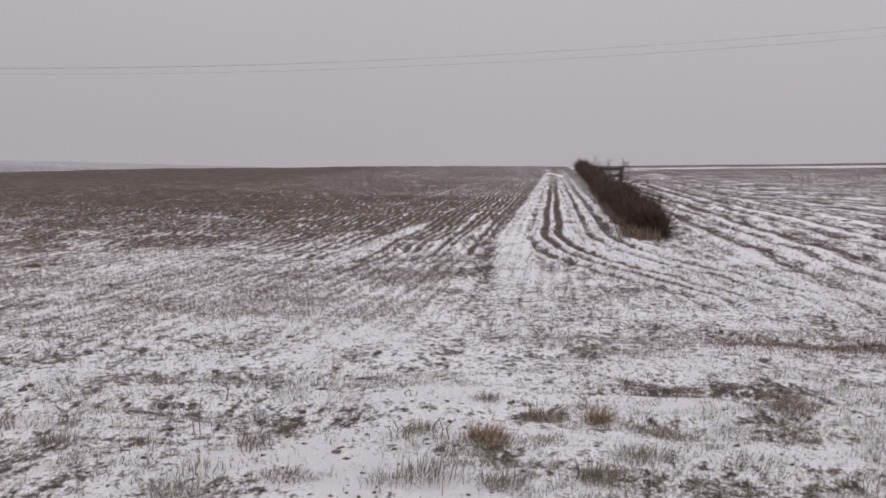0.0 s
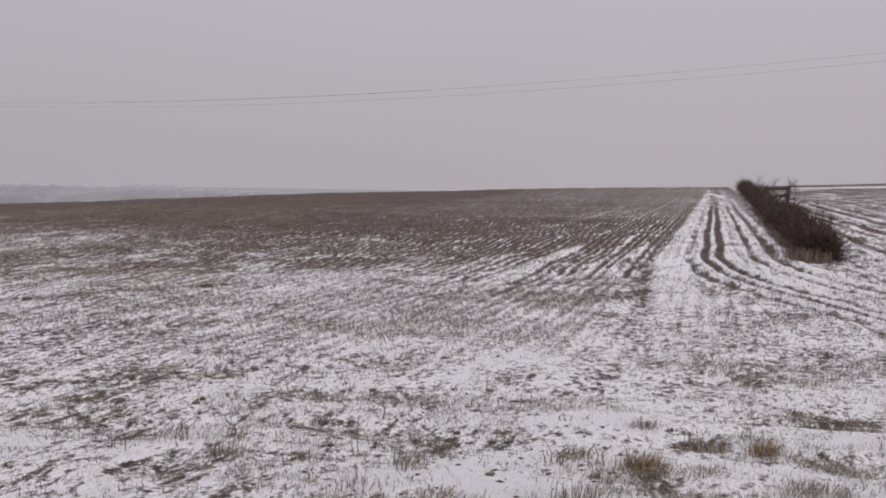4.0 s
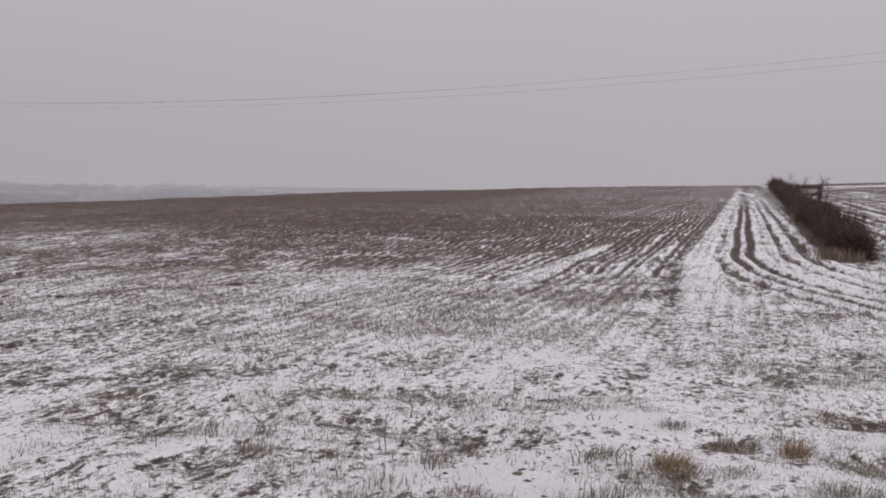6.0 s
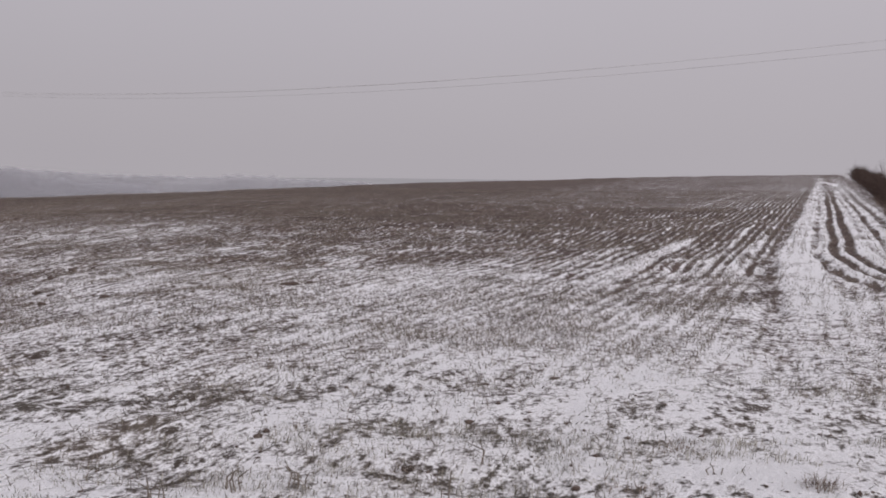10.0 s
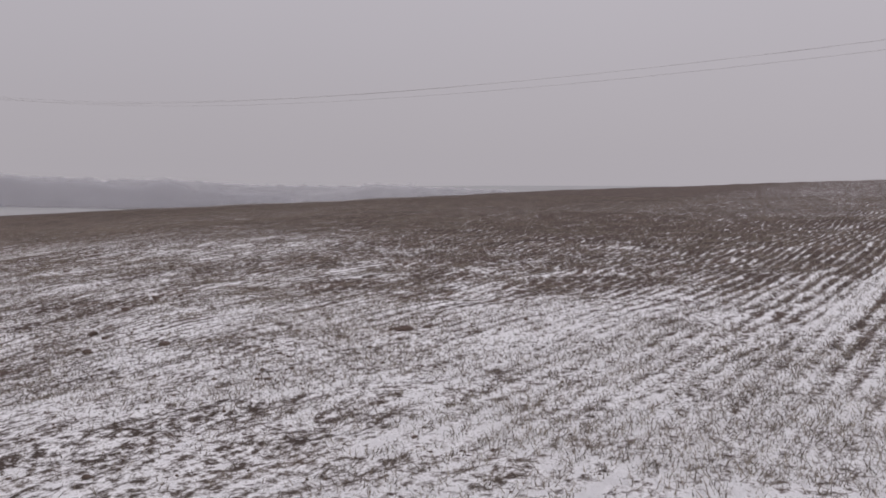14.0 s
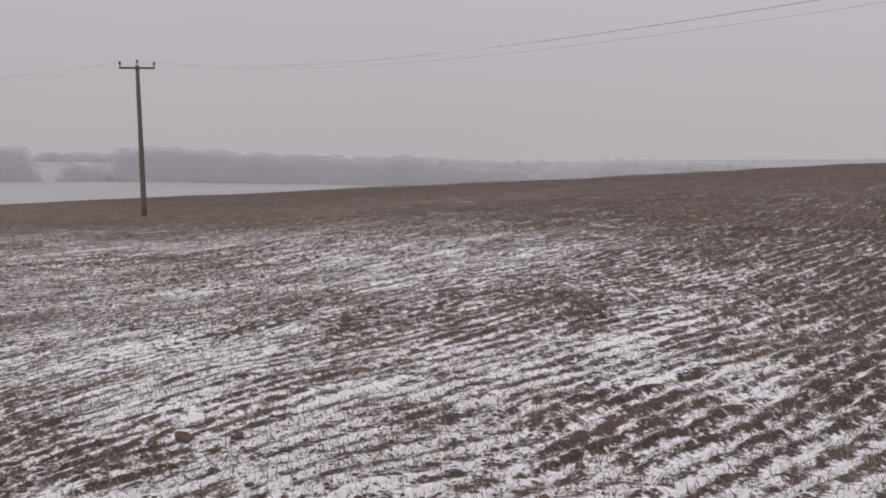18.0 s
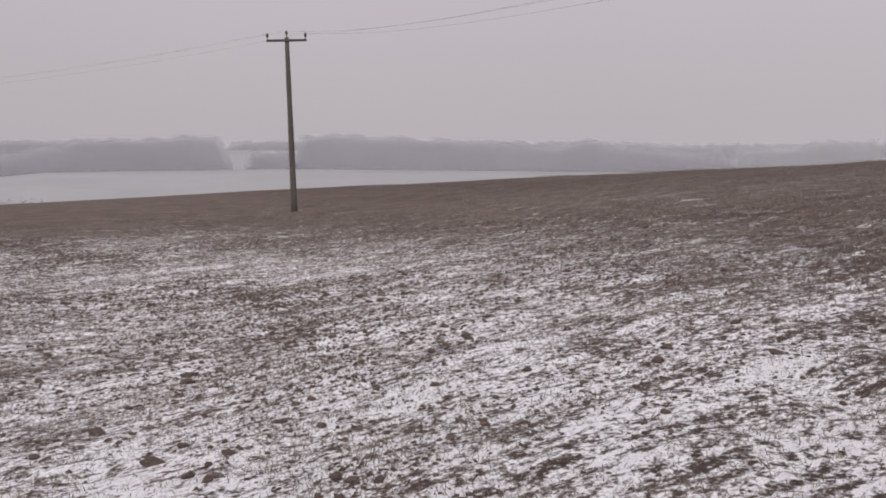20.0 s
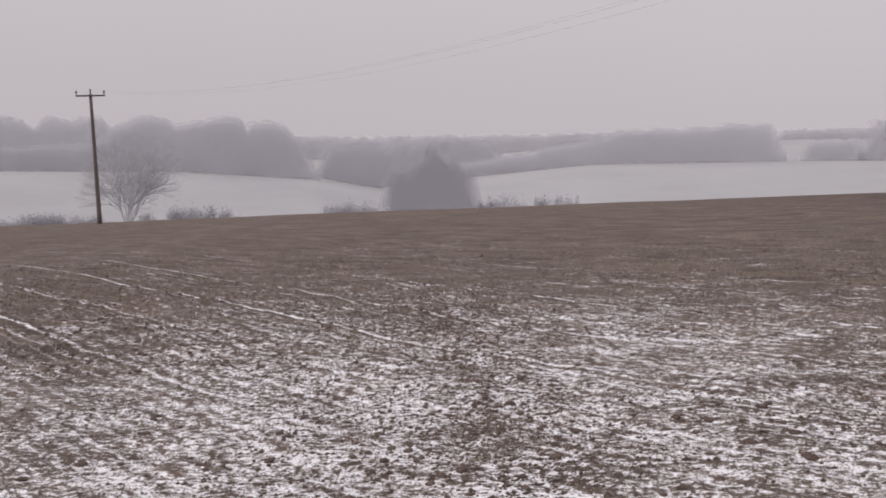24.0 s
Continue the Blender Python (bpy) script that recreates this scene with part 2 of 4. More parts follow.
    # wind-drawn patches along the rows
    thr = thr + (1 - verge) * (0.29 * fractal(qw * 1.5, (x * E1[0] + y * E1[1]) * 0.5, 0.62, 3, 161) + 0.15 * fractal(m * 0.5, q * 1.3, 1.1, 2, 181)) + 0.3 * fractal(x, y, 0.75, 2, 141)
    r_, az_ = np.hypot(x, y), np.degrees(np.arctan2(-x, y))
    thr = thr + 2.2 * stripe(r_, 182.0, 7.0, 14.0) * step01(-7.4, -8.4, az_)
    depth = thr - h
    amp = 0.068 * far
    z = np.maximum(h, np.clip(thr, -2.0, 0.75) + 0.08 * clod) * amp + 0.02 * lump * far + 0.05 * wide * step01(3, 9, np.hypot(x, y))
    return z, depth


def ground_z(x, y):
    x, y = np.asarray(x, float), np.asarray(y, float)
    return land(x, y) + surface(x, y, np.full(x.shape, 0.09))[0]


# ---- materials ----
def material(name):
    m = bpy.data.materials.new(name)
    m.use_nodes = True
    nt = m.node_tree
    b = nt.nodes["Principled BSDF"]
    return m, nt, b


def node(nt, kind, **inputs):
    n = nt.nodes.new(kind)
    for key, value in inputs.items():
        n.inputs[key.replace("_", " ")].default_value = value
    return n


def noise_node(nt, vec, scale, detail=4.0, rough=0.6):
    n = node(nt, "ShaderNodeTexNoise", Scale=scale, Detail=detail, Roughness=rough)
    nt.links.new(vec, n.inputs["Vector"])
    return n.outputs["Fac"]


def ramp(nt, fac, stops):
    n = nt.nodes.new("ShaderNodeValToRGB")
    e = n.color_ramp.elements
    e[0].position, e[0].color = stops[0][0], (*stops[0][1], 1)
    e[1].position, e[1].color = stops[-1][0], (*stops[-1][1], 1)
    for p, c in stops[1:-1]:
        k = e.new(p)
        k.color = (*c, 1)
    nt.links.new(fac, n.inputs["Fac"])
    return n.outputs["Color"]


def maths(nt, op, a, b=None, c=None, clamp=False):
    n = nt.nodes.new("ShaderNodeMath")
    n.operation, n.use_clamp = op, clamp
    for i, v in enumerate((a, b, c)):
        if v is None:
            continue
        if isinstance(v, (int, float)):
            n.inputs[i].default_value = v
        else:
            nt.links.new(v, n.inputs[i])
    return n.outputs[0]


def mix_rgb(nt, fac, a, b):
    n = nt.nodes.new("ShaderNodeMix")
    n.data_type = "RGBA"
    for sock, v in ((n.inputs[0], fac), (n.inputs[6], a), (n.inputs[7], b)):
        if isinstance(v, (int, float)):
            sock.default_value = v
        elif isinstance(v, tuple):
            sock.default_value = (*v, 1)
        else:
            nt.links.new(v, sock)
    return n.outputs[2]


def bump(nt, b, height, strength, distance):
    n = node(nt, "ShaderNodeBump", Strength=strength, Distance=distance)
    nt.links.new(height, n.inputs["Height"])
    nt.links.new(n.outputs["Normal"], b.inputs["Normal"])


def simple(name, stops, scale, rough=0.85, bump_size=0.01, stretch=None, vary=0.0):
    """A surface with two scales of noise between the colours of stops."""
    m, nt, b = material(name)
    co = nt.nodes.new("ShaderNodeTexCoord").outputs["Object"]
    if stretch:
        mp = nt.nodes.new("ShaderNodeMapping")
        mp.inputs["Scale"].default_value = stretch
        nt.links.new(co, mp.inputs["Vector"])
        co = mp.outputs["Vector"]
    a, c = noise_node(nt, co, scale, 5), noise_node(nt, co, scale * 0.13, 2)
    v = maths(nt, "MULTIPLY_ADD", a, 0.65, maths(nt, "MULTIPLY", c, 0.35))
    if vary:
        rnd = nt.nodes.new("ShaderNodeNewGeometry").outputs["Random Per Island"]
        v = maths(nt, "ADD", v, maths(nt, "MULTIPLY_ADD", rnd, vary, -vary * 0.5))
    nt.links.new(ramp(nt, v, stops), b.inputs["Base Color"])
    b.inputs["Roughness"].default_value = rough
    b.inputs["Specular IOR Level"].default_value = 0.25
    if bump_size:
        bump(nt, b, a, 0.6, bump_size)
    return m


def ground_material():
    m, nt, b = material("snowy_field_soil")
    pos = nt.nodes.new("ShaderNodeNewGeometry").outputs["Position"]
    at = nt.nodes.new("ShaderNodeAttribute")
    at.attribute_name = "snow_depth"
    lay = nt.nodes.new("ShaderNodeAttribute")
    lay.attribute_name = "lay"

    def drawn_out(turn, long, size):
        """Noise stretched along a direction on the ground."""
        mp = nt.nodes.new("ShaderNodeMapping")
        mp.vector_type = "TEXTURE"
        mp.inputs["Rotation"].default_value = (0, 0, radians(turn))
        mp.inputs["Scale"].default_value = (1.0, long, 1.0)
        nt.links.new(pos, mp.inputs["Vector"])
        return noise_node(nt, mp.outputs["Vector"], size, 6, 0.62)

    n_a, n_b = drawn_out(-6.7, 1.6, 15.0), drawn_out(-20.0, 1.6, 15.0)
    sep = nt.nodes.new("ShaderNodeSeparateXYZ")
    nt.links.new(pos, sep.inputs["Vector"])
    drl = nt.nodes.new("ShaderNodeAttribute")
    drl.attribute_name = "drill"
    mid0 = noise_node(nt, pos, 0.9, 3)
    wob = noise_node(nt, pos, 0.33, 2)
    qs = maths(nt, "MULTIPLY_ADD", sep.outputs["Y"], -E1[0], maths(nt, "MULTIPLY_ADD", sep.outputs["X"], E1[1], maths(nt, "MULTIPLY", wob, 0.10)))
    drill = maths(nt, "MULTIPLY", maths(nt, "SINE", maths(nt, "MULTIPLY", qs, 2 * math.pi / ROW_GAP)), maths(nt, "MULTIPLY", drl.outputs["Fac"], maths(nt, "MULTIPLY_ADD", mid0, 3.0, 0.0)))
    ms = maths(nt, "MULTIPLY_ADD", sep.outputs["Y"], E2[0], maths(nt, "MULTIPLY_ADD", sep.outputs["X"], -E2[1], maths(nt, "MULTIPLY", wob, 0.16)))
    furrow = maths(nt, "MULTIPLY", maths(nt, "SINE", maths(nt, "MULTIPLY", ms, 2 * math.pi / 0.28)), maths(nt, "MULTIPLY", lay.outputs["Fac"], maths(nt, "MULTIPLY_ADD", mid0, 1.8, -0.5)))
    drill = maths(nt, "ADD", drill, furrow)
    mk = nt.nodes.new("ShaderNodeAttribute")
    mk.attribute_name = "wheel_mark"
    plain_m = maths(nt, "MULTIPLY_ADD", wob, 0.16, maths(nt, "MULTIPLY_ADD", sep.outputs["Y"], E2[0], maths(nt, "MULTIPLY", sep.outputs["X"], -E2[1])))
    for m0 in MARKS:
        gap = maths(nt, "ABSOLUTE", maths(nt, "SUBTRACT", plain_m, m0 + 0.08))
        ridge = maths(nt, "MULTIPLY_ADD", gap, -1 / 0.055, 1.0, clamp=True)
        trough = maths(nt, "MULTIPLY_ADD", maths(nt, "ABSOLUTE", maths(nt, "SUBTRACT", plain_m, m0 - 0.04)), -1 / 0.07, 1.0, clamp=True)
        mark = maths(nt, "MULTIPLY_ADD", ridge, 2.7, maths(nt, "MULTIPLY", trough, -2.0))
        drill = maths(nt, "MULTIPLY_ADD", mark, mk.outputs["Fac"], drill)
    streak = mix_rgb(nt, lay.outputs["Fac"], drawn_out(-6.7, 5.0, 5.0), drawn_out(-30.0, 4.0, 5.0))
    straw = mix_rgb(nt, lay.outputs["Fac"], n_a, n_b)
    fine = noise_node(nt, pos, 34.0, 5, 0.7)
    mid = noise_node(nt, pos, 2.6, 5, 0.7)
    big = noise_node(nt, pos, 0.22, 4)
    # snow broken up by straw and crumbs
    edge = maths(nt, "MULTIPLY_ADD", straw, 10.0, -5.0)
    edge1 = maths(nt, "MULTIPLY_ADD", fine, 7.5, -3.75)
    edge2 = maths(nt, "ADD", maths(nt, "MULTIPLY_ADD", mid, 2.6, -1.3), drill)
    tf = nt.nodes.new("ShaderNodeAttribute")
    tf.attribute_name = "turf"
    calm = maths(nt, "MULTIPLY_ADD", tf.outputs["Fac"], -0.12, 1.08)
    rough = maths(nt, "MULTIPLY", maths(nt, "ADD", edge, edge1), calm)
    co = nt.nodes.new("ShaderNodeAttribute")
    co.attribute_name = "coarse"
    rough = maths(nt, "MULTIPLY", rough, maths(nt, "MULTIPLY_ADD", co.outputs["Fac"], -0.35, 1.0))
    blown = maths(nt, "MULTIPLY", maths(nt, "SUBTRACT", streak, 0.5), maths(nt, "MULTIPLY", maths(nt, "MULTIPLY_ADD", co.outputs["Fac"], 4.0, 5.4), maths(nt, "MULTIPLY_ADD", lay.outputs["Fac"], -0.5, 1.0)))
    depth = maths(nt, "ADD", at.outputs["Fac"], maths(nt, "ADD", rough, maths(nt, "ADD", blown, edge2)))
    mask = maths(nt, "MINIMUM", maths(nt, "MULTIPLY_ADD", depth, 0.50, 0.45, clamp=True), 0.99)
    soil = ramp(nt, maths(nt, "MULTIPLY_ADD", fine, 0.6, maths(nt, "MULTIPLY", straw, 0.4)),
                [(0.30, (0.046, 0.030, 0.026)), (0.45, (0.102, 0.069, 0.060)), (0.58, (0.165, 0.118, 0.104)), (0.72, (0.25, 0.192, 0.168))])
    dead = ramp(nt, straw, [(0.3, (0.080, 0.073, 0.060)), (0.5, (0.155, 0.144, 0.120)), (0.7, (0.26, 0.242, 0.205))])
    soil = mix_rgb(nt, tf.outputs["Fac"], soil, dead)
    green = ramp(nt, fine, [(0.3, (0.070, 0.058, 0.042)), (0.7, (0.17, 0.145, 0.11))])
    soil = mix_rgb(nt, maths(nt, "MULTIPLY_ADD", big, 2.0, -1.1, clamp=True), soil, green)
    patch = drawn_out(-40.0, 2.5, 0.9)
    soil = mix_rgb(nt, maths(nt, "MULTIPLY_ADD", patch, 2.4, -0.95, clamp=True), soil, ramp(nt, fine, [(0.3, (0.075, 0.053, 0.043)), (0.7, (0.19, 0.148, 0.122))]))
    pl = nt.nodes.new("ShaderNodeAttribute")
    pl.attribute_name = "pale"
    # soil a tone darker outside the left part of the field
    soil_dark = nt.nodes.new("ShaderNodeMix")
    soil_dark.data_type, soil_dark.blend_type = "RGBA", "MULTIPLY"
    nt.links.new(maths(nt, "SUBTRACT", 1.0, pl.outputs["Fac"]), soil_dark.inputs[0])
    nt.links.new(soil, soil_dark.inputs[6])
    soil_dark.inputs[7].default_value = (0.76, 0.72, 0.74, 1)
    soil = soil_dark.outputs[2]
    mottle = nt.nodes.new("ShaderNodeMix")
    mottle.data_type, mottle.blend_type = "RGBA", "MULTIPLY"
    mottle.inputs[0].default_value = 1.0
    nt.links.new(soil, mottle.inputs[6])
    nt.links.new(ramp(nt, drawn_out(-33.0, 3.0, 1.7), [(0.32, (0.66, 0.64, 0.63)), (0.5, (0.98, 0.98, 0.98)), (0.68, (1.38, 1.36, 1.32))]), mottle.inputs[7])
    soil = mottle.outputs[2]
    snow = ramp(nt, maths(nt, "MULTIPLY_ADD", mid, 0.5, maths(nt, "MULTIPLY", big, 0.5)), [(0.3, (0.84, 0.825, 0.855)), (0.7, (0.91, 0.895, 0.925))])
    nt.links.new(mix_rgb(nt, mask, soil, snow), b.inputs["Base Color"])
    b.inputs["Roughness"].default_value = 0.85
    b.inputs["Specular IOR Level"].default_value = 0.2
    height = maths(nt, "MULTIPLY_ADD", fine, 0.5, maths(nt, "SUBTRACT", straw, maths(nt, "MULTIPLY", mask, 0.15)))
    bump(nt, b, height, 0.9, 0.07)
    return m


M_GROUND = ground_material()
# Far snow greyed towards the sky's tone: haze put into the colour.
M_HAZED_FIELD = simple("hazed_snowy_pasture", [(0.3, (0.325, 0.32, 0.33)), (0.5, (0.355, 0.35, 0.36)), (0.7, (0.385, 0.38, 0.39))], 0.05, bump_size=0)


def twig_haze(name, lo, hi, scale, haze_share):
    """Leafless twigs; haze is put into the pale colour and the share let through."""
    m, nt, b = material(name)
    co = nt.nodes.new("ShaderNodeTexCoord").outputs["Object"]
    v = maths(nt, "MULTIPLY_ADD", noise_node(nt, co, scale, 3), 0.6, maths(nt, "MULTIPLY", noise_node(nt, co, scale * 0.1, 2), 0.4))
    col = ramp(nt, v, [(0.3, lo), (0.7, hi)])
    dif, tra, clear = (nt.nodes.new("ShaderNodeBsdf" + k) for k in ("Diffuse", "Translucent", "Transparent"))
    half, veil = nt.nodes.new("ShaderNodeMixShader"), nt.nodes.new("ShaderNodeMixShader")
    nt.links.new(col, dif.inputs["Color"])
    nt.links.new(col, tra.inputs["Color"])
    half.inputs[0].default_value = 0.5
    nt.links.new(maths(nt, "MULTIPLY_ADD", v, 0.10, haze_share - 0.05, clamp=True), veil.inputs[0])
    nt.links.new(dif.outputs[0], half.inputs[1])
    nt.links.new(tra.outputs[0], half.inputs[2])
    nt.links.new(half.outputs[0], veil.inputs[1])
    nt.links.new(clear.outputs[0], veil.inputs[2])
    nt.links.new(veil.outputs[0], nt.nodes["Material Output"].inputs["Surface"])
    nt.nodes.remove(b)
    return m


# Distant woods: haze painted in as pale, part-transparent colour.
M_WOOD_NEAR = twig_haze("hazed_clump_twigs", (0.72, 0.71, 0.745), (0.78, 0.77, 0.805), 0.6, 0.20)
M_WOOD = twig_haze("hazed_wood_twigs", (0.72, 0.71, 0.745), (0.77, 0.76, 0.795), 0.4, 0.20)
M_WOOD_FAR = twig_haze("hazed_far_wood_twigs", (0.72, 0.71, 0.74), (0.77, 0.76, 0.79), 0.3, 0.30)
# Fringe coloured darker than the core to even out rim light and self-shade.
M_FRINGE = {M_WOOD_NEAR: twig_haze("hazed_clump_fringe", (0.40, 0.39, 0.425), (0.46, 0.45, 0.485), 0.6, 0.66),
            M_WOOD: twig_haze("hazed_wood_fringe", (0.545, 0.535, 0.57), (0.595, 0.585, 0.62), 0.4, 0.68),
            M_WOOD_FAR: twig_haze("hazed_far_wood_fringe", (0.605, 0.595, 0.625), (0.655, 0.645, 0.675), 0.3, 0.68)}
# Bushes and lone tree carry the valley haze in their pale colour too.
M_BUSH = twig_haze("hazed_bush_twigs", (0.42, 0.41, 0.44), (0.49, 0.48, 0.51), 0.8, 0.06)
M_HAZED_LIMB = twig_haze("hazed_branches", (0.52, 0.51, 0.535), (0.58, 0.57, 0.595), 0.5, 0.35)
M_POLE = simple("weathered_pole_wood", [(0.3, (0.055, 0.045, 0.042)), (0.5, (0.11, 0.093, 0.085)), (0.7, (0.19, 0.165, 0.15))], 9.0, 0.85, 0.006, (6, 6, 0.35))
M_ARM = simple("dark_steel_arm", [(0.3, (0.05, 0.045, 0.045)), (0.7, (0.10, 0.09, 0.088))], 20, 0.6, 0.002)
M_INSUL = simple("brown_glazed_porcelain", [(0.3, (0.035, 0.022, 0.018)), (0.7, (0.07, 0.045, 0.035))], 20, 0.25, 0)
M_WIRE = simple("dull_conductor", [(0.3, (0.50, 0.485, 0.49)), (0.7, (0.58, 0.565, 0.57))], 3, 0.6, 0)
M_TWIG = simple("dark_hedge_twig", [(0.3, (0.030, 0.018, 0.016)), (0.5, (0.065, 0.042, 0.036)), (0.7, (0.12, 0.085, 0.07))], 6, 0.9, 0, vary=0.35)
M_STRAW = simple("dry_straw", [(0.25, (0.11, 0.088, 0.07)), (0.5, (0.21, 0.17, 0.14)), (0.75, (0.34, 0.29, 0.24))], 4, 0.9, 0, vary=0.5)
M_BLADE = simple("frosted_blade", [(0.2, (0.115, 0.105, 0.085)), (0.45, (0.21, 0.187, 0.156)), (0.6, (0.31, 0.280, 0.240)), (0.8, (0.48, 0.45, 0.40))], 1.2, 0.9, 0, vary=0.6)
M_SKIRT = simple("rank_dead_grass", [(0.25, (0.085, 0.060, 0.048)), (0.5, (0.18, 0.134, 0.106)), (0.75, (0.32, 0.255, 0.21))], 4, 0.9, 0, vary=0.5)
M_SHOOT = simple("stubble_shoot", [(0.2, (0.10, 0.081, 0.069)), (0.5, (0.19, 0.158, 0.135)), (0.8, (0.34, 0.30, 0.26))], 1.2, 0.9, 0, vary=0.6)
M_WEED = simple("reddish_weed", [(0.25, (0.07, 0.042, 0.034)), (0.5, (0.15, 0.095, 0.075)), (0.75, (0.27, 0.19, 0.15))], 4, 0.9, 0, vary=0.5)
M_TUFT = simple("tuft_grass", [(0.2, (0.12, 0.085, 0.052)), (0.5, (0.28, 0.20, 0.125)), (0.8, (0.48, 0.38, 0.27))], 6, 0.9, 0, vary=0.5)
M_OLIVE = simple("olive_verge_grass", [(0.2, (0.105, 0.092, 0.070)), (0.5, (0.21, 0.187, 0.145)), (0.8, (0.38, 0.35, 0.285))], 6, 0.9, 0, vary=0.5)
M_CLOD = simple("dark_clod", [(0.3, (0.045, 0.031, 0.027)), (0.5, (0.10, 0.071, 0.061)), (0.7, (0.18, 0.138, 0.118))], 22, 0.95, 0.01)
M_RAIL = simple("old_gate_wood", [(0.3, (0.03, 0.025, 0.023)), (0.5, (0.07, 0.06, 0.054)), (0.7, (0.14, 0.12, 0.105))], 12, 0.9, 0.004, (1, 6, 6))


# ---- mesh builders ----
def mesh_object(name, verts, faces_or_tris, mat, parent=None, smooth=False):
    me = bpy.data.meshes.new(name)
    verts = np.asarray(verts, dtype=np.float32).reshape(-1, 3)
    tris = np.asarray(faces_or_tris, dtype=np.int32)
    n, k = tris.shape
    me.vertices.add(len(verts))
    me.vertices.foreach_set("co", verts.ravel())
    me.loops.add(n * k)
    me.loops.foreach_set("vertex_index", tris.ravel())
    me.polygons.add(n)
    me.polygons.foreach_set("loop_start", np.arange(0, n * k, k, dtype=np.int32))
    me.update(calc_edges=True)
    if smooth:
        me.polygons.foreach_set("use_smooth", np.ones(n, dtype=bool))
    me.materials.append(mat)
    ob = new(name, me)
    if parent:
        ob.parent = parent
    return ob


def part(name, bm, mat, parent, label="", smooth=False):
    me = bpy.data.meshes.new(name)
    for f in bm.faces:
        f.smooth = smooth
    bm.to_mesh(me)
    bm.free()
    me.materials.append(mat)
    ob = new(name, me)
    ob.parent = parent
    if label:
        ob["label"] = label
    return ob


def holder(name, x, y, z, label, category, group="", turn=0.0, kind=""):
    ob = new(name)
    ob.empty_display_size = 0.2
    ob.matrix_world = pose(x, y, z, 0, 0, turn)
    return tagged(ob, label, category, group, kind)


def box(sx, sy, sz, at=(0, 0, 0), bevel=0.0, jitter=0.0, turn=None):
    bm = bmesh.new()
    bmesh.ops.create_cube(bm, size=1.0)
    bmesh.ops.scale(bm, vec=(sx, sy, sz), verts=bm.verts)
    if bevel:
        bmesh.ops.bevel(bm, geom=bm.edges[:], offset=bevel, segments=2, affect="EDGES")
    if jitter:
        for v in bm.verts:
            v.co += Vector((random.uniform(-1, 1), random.uniform(-1, 1), random.uniform(-1, 1))) * jitter
    if turn:
        bmesh.ops.transform(bm, matrix=turn, verts=bm.verts)
    bmesh.ops.translate(bm, vec=at, verts=bm.verts)
    return bm


def lathe(profile, sides=12, at=(0, 0, 0)):
    """A turned solid from (radius, height) pairs."""
    bm = bmesh.new()
    rings = []
    for r, z in profile:
        rings.append([bm.verts.new((r * math.cos(2 * math.pi * i / sides) + at[0], r * math.sin(2 * math.pi * i / sides) + at[1], z + at[2])) for i in range(sides)])
    for a, b in zip(rings, rings[1:]):
        for i in range(sides):
            bm.faces.new((a[i], a[(i + 1) % sides], b[(i + 1) % sides], b[i]))
    bm.faces.new(rings[0][::-1])
    bm.faces.new(rings[-1])
    return bm


def sticks(start, end, r0, r1):
    """Three-sided tapered sticks as arrays: vertices and triangles."""
    start, end = np.asarray(start, float), np.asarray(end, float)
    n = len(start)
    r0, r1 = np.broadcast_to(r0, n), np.broadcast_to(r1, n)
    ax = end - start
    ax = ax / np.maximum(np.linalg.norm(ax, axis=1, keepdims=True), 1e-6)
    ref = np.where(np.abs(ax[:, 2:3]) > 0.9, np.array([[1.0, 0, 0]]), np.array([[0, 0, 1.0]]))
    u = np.cross(ax, ref)
    u /= np.linalg.norm(u, axis=1, keepdims=True)
    w = np.cross(ax, u)
    v = np.empty((n, 6, 3))
    for k in range(3):
        a = 2 * math.pi * k / 3
        off = u * math.cos(a) + w * math.sin(a)
        v[:, k] = start + off * r0[:, None]
        v[:, 3 + k] = end + off * r1[:, None]
    f = np.array([[0, 1, 4], [0, 4, 3], [1, 2, 5], [1, 5, 4], [2, 0, 3], [2, 3, 5]])
    return v.reshape(-1, 3), (f[None] + 6 * np.arange(n)[:, None, None]).reshape(-1, 3)


def blades(base, yaw, lean, length, width):
    """Bent blades of grass as arrays: three triangles each."""
    n = len(base)
    d = np.stack([np.cos(yaw), np.sin(yaw), np.zeros(n)], 1)
    side = np.stack([-np.sin(yaw), np.cos(yaw), np.zeros(n)], 1)
    up = np.array([0, 0, 1.0])
    mid = base + (d * np.sin(lean * 0.5)[:, None] + up * np.cos(lean * 0.5)[:, None]) * (length * 0.55)[:, None]
    tip = mid + (d * np.sin(lean * 1.4)[:, None] + up * np.cos(lean * 1.4)[:, None]) * (length * 0.45)[:, None]
    v = np.empty((n, 5, 3))
    w = (side * width[:, None] * 0.5)
    v[:, 0], v[:, 1], v[:, 2], v[:, 3], v[:, 4] = base - w, base + w, mid - w * 0.8, mid + w * 0.8, tip
    f = np.array([[0, 1, 3], [0, 3, 2], [2, 3, 4]])
    return v.reshape(-1, 3), (f[None] + 5 * np.arange(n)[:, None, None]).reshape(-1, 3)


PHI = (1 + 5 ** 0.5) / 2
ICO_V = np.array([(-1, PHI, 0), (1, PHI, 0), (-1, -PHI, 0), (1, -PHI, 0), (0, -1, PHI), (0, 1, PHI), (0, -1, -PHI), (0, 1, -PHI), (PHI, 0, -1), (PHI, 0, 1), (-PHI, 0, -1), (-PHI, 0, 1)]) / 1.9021
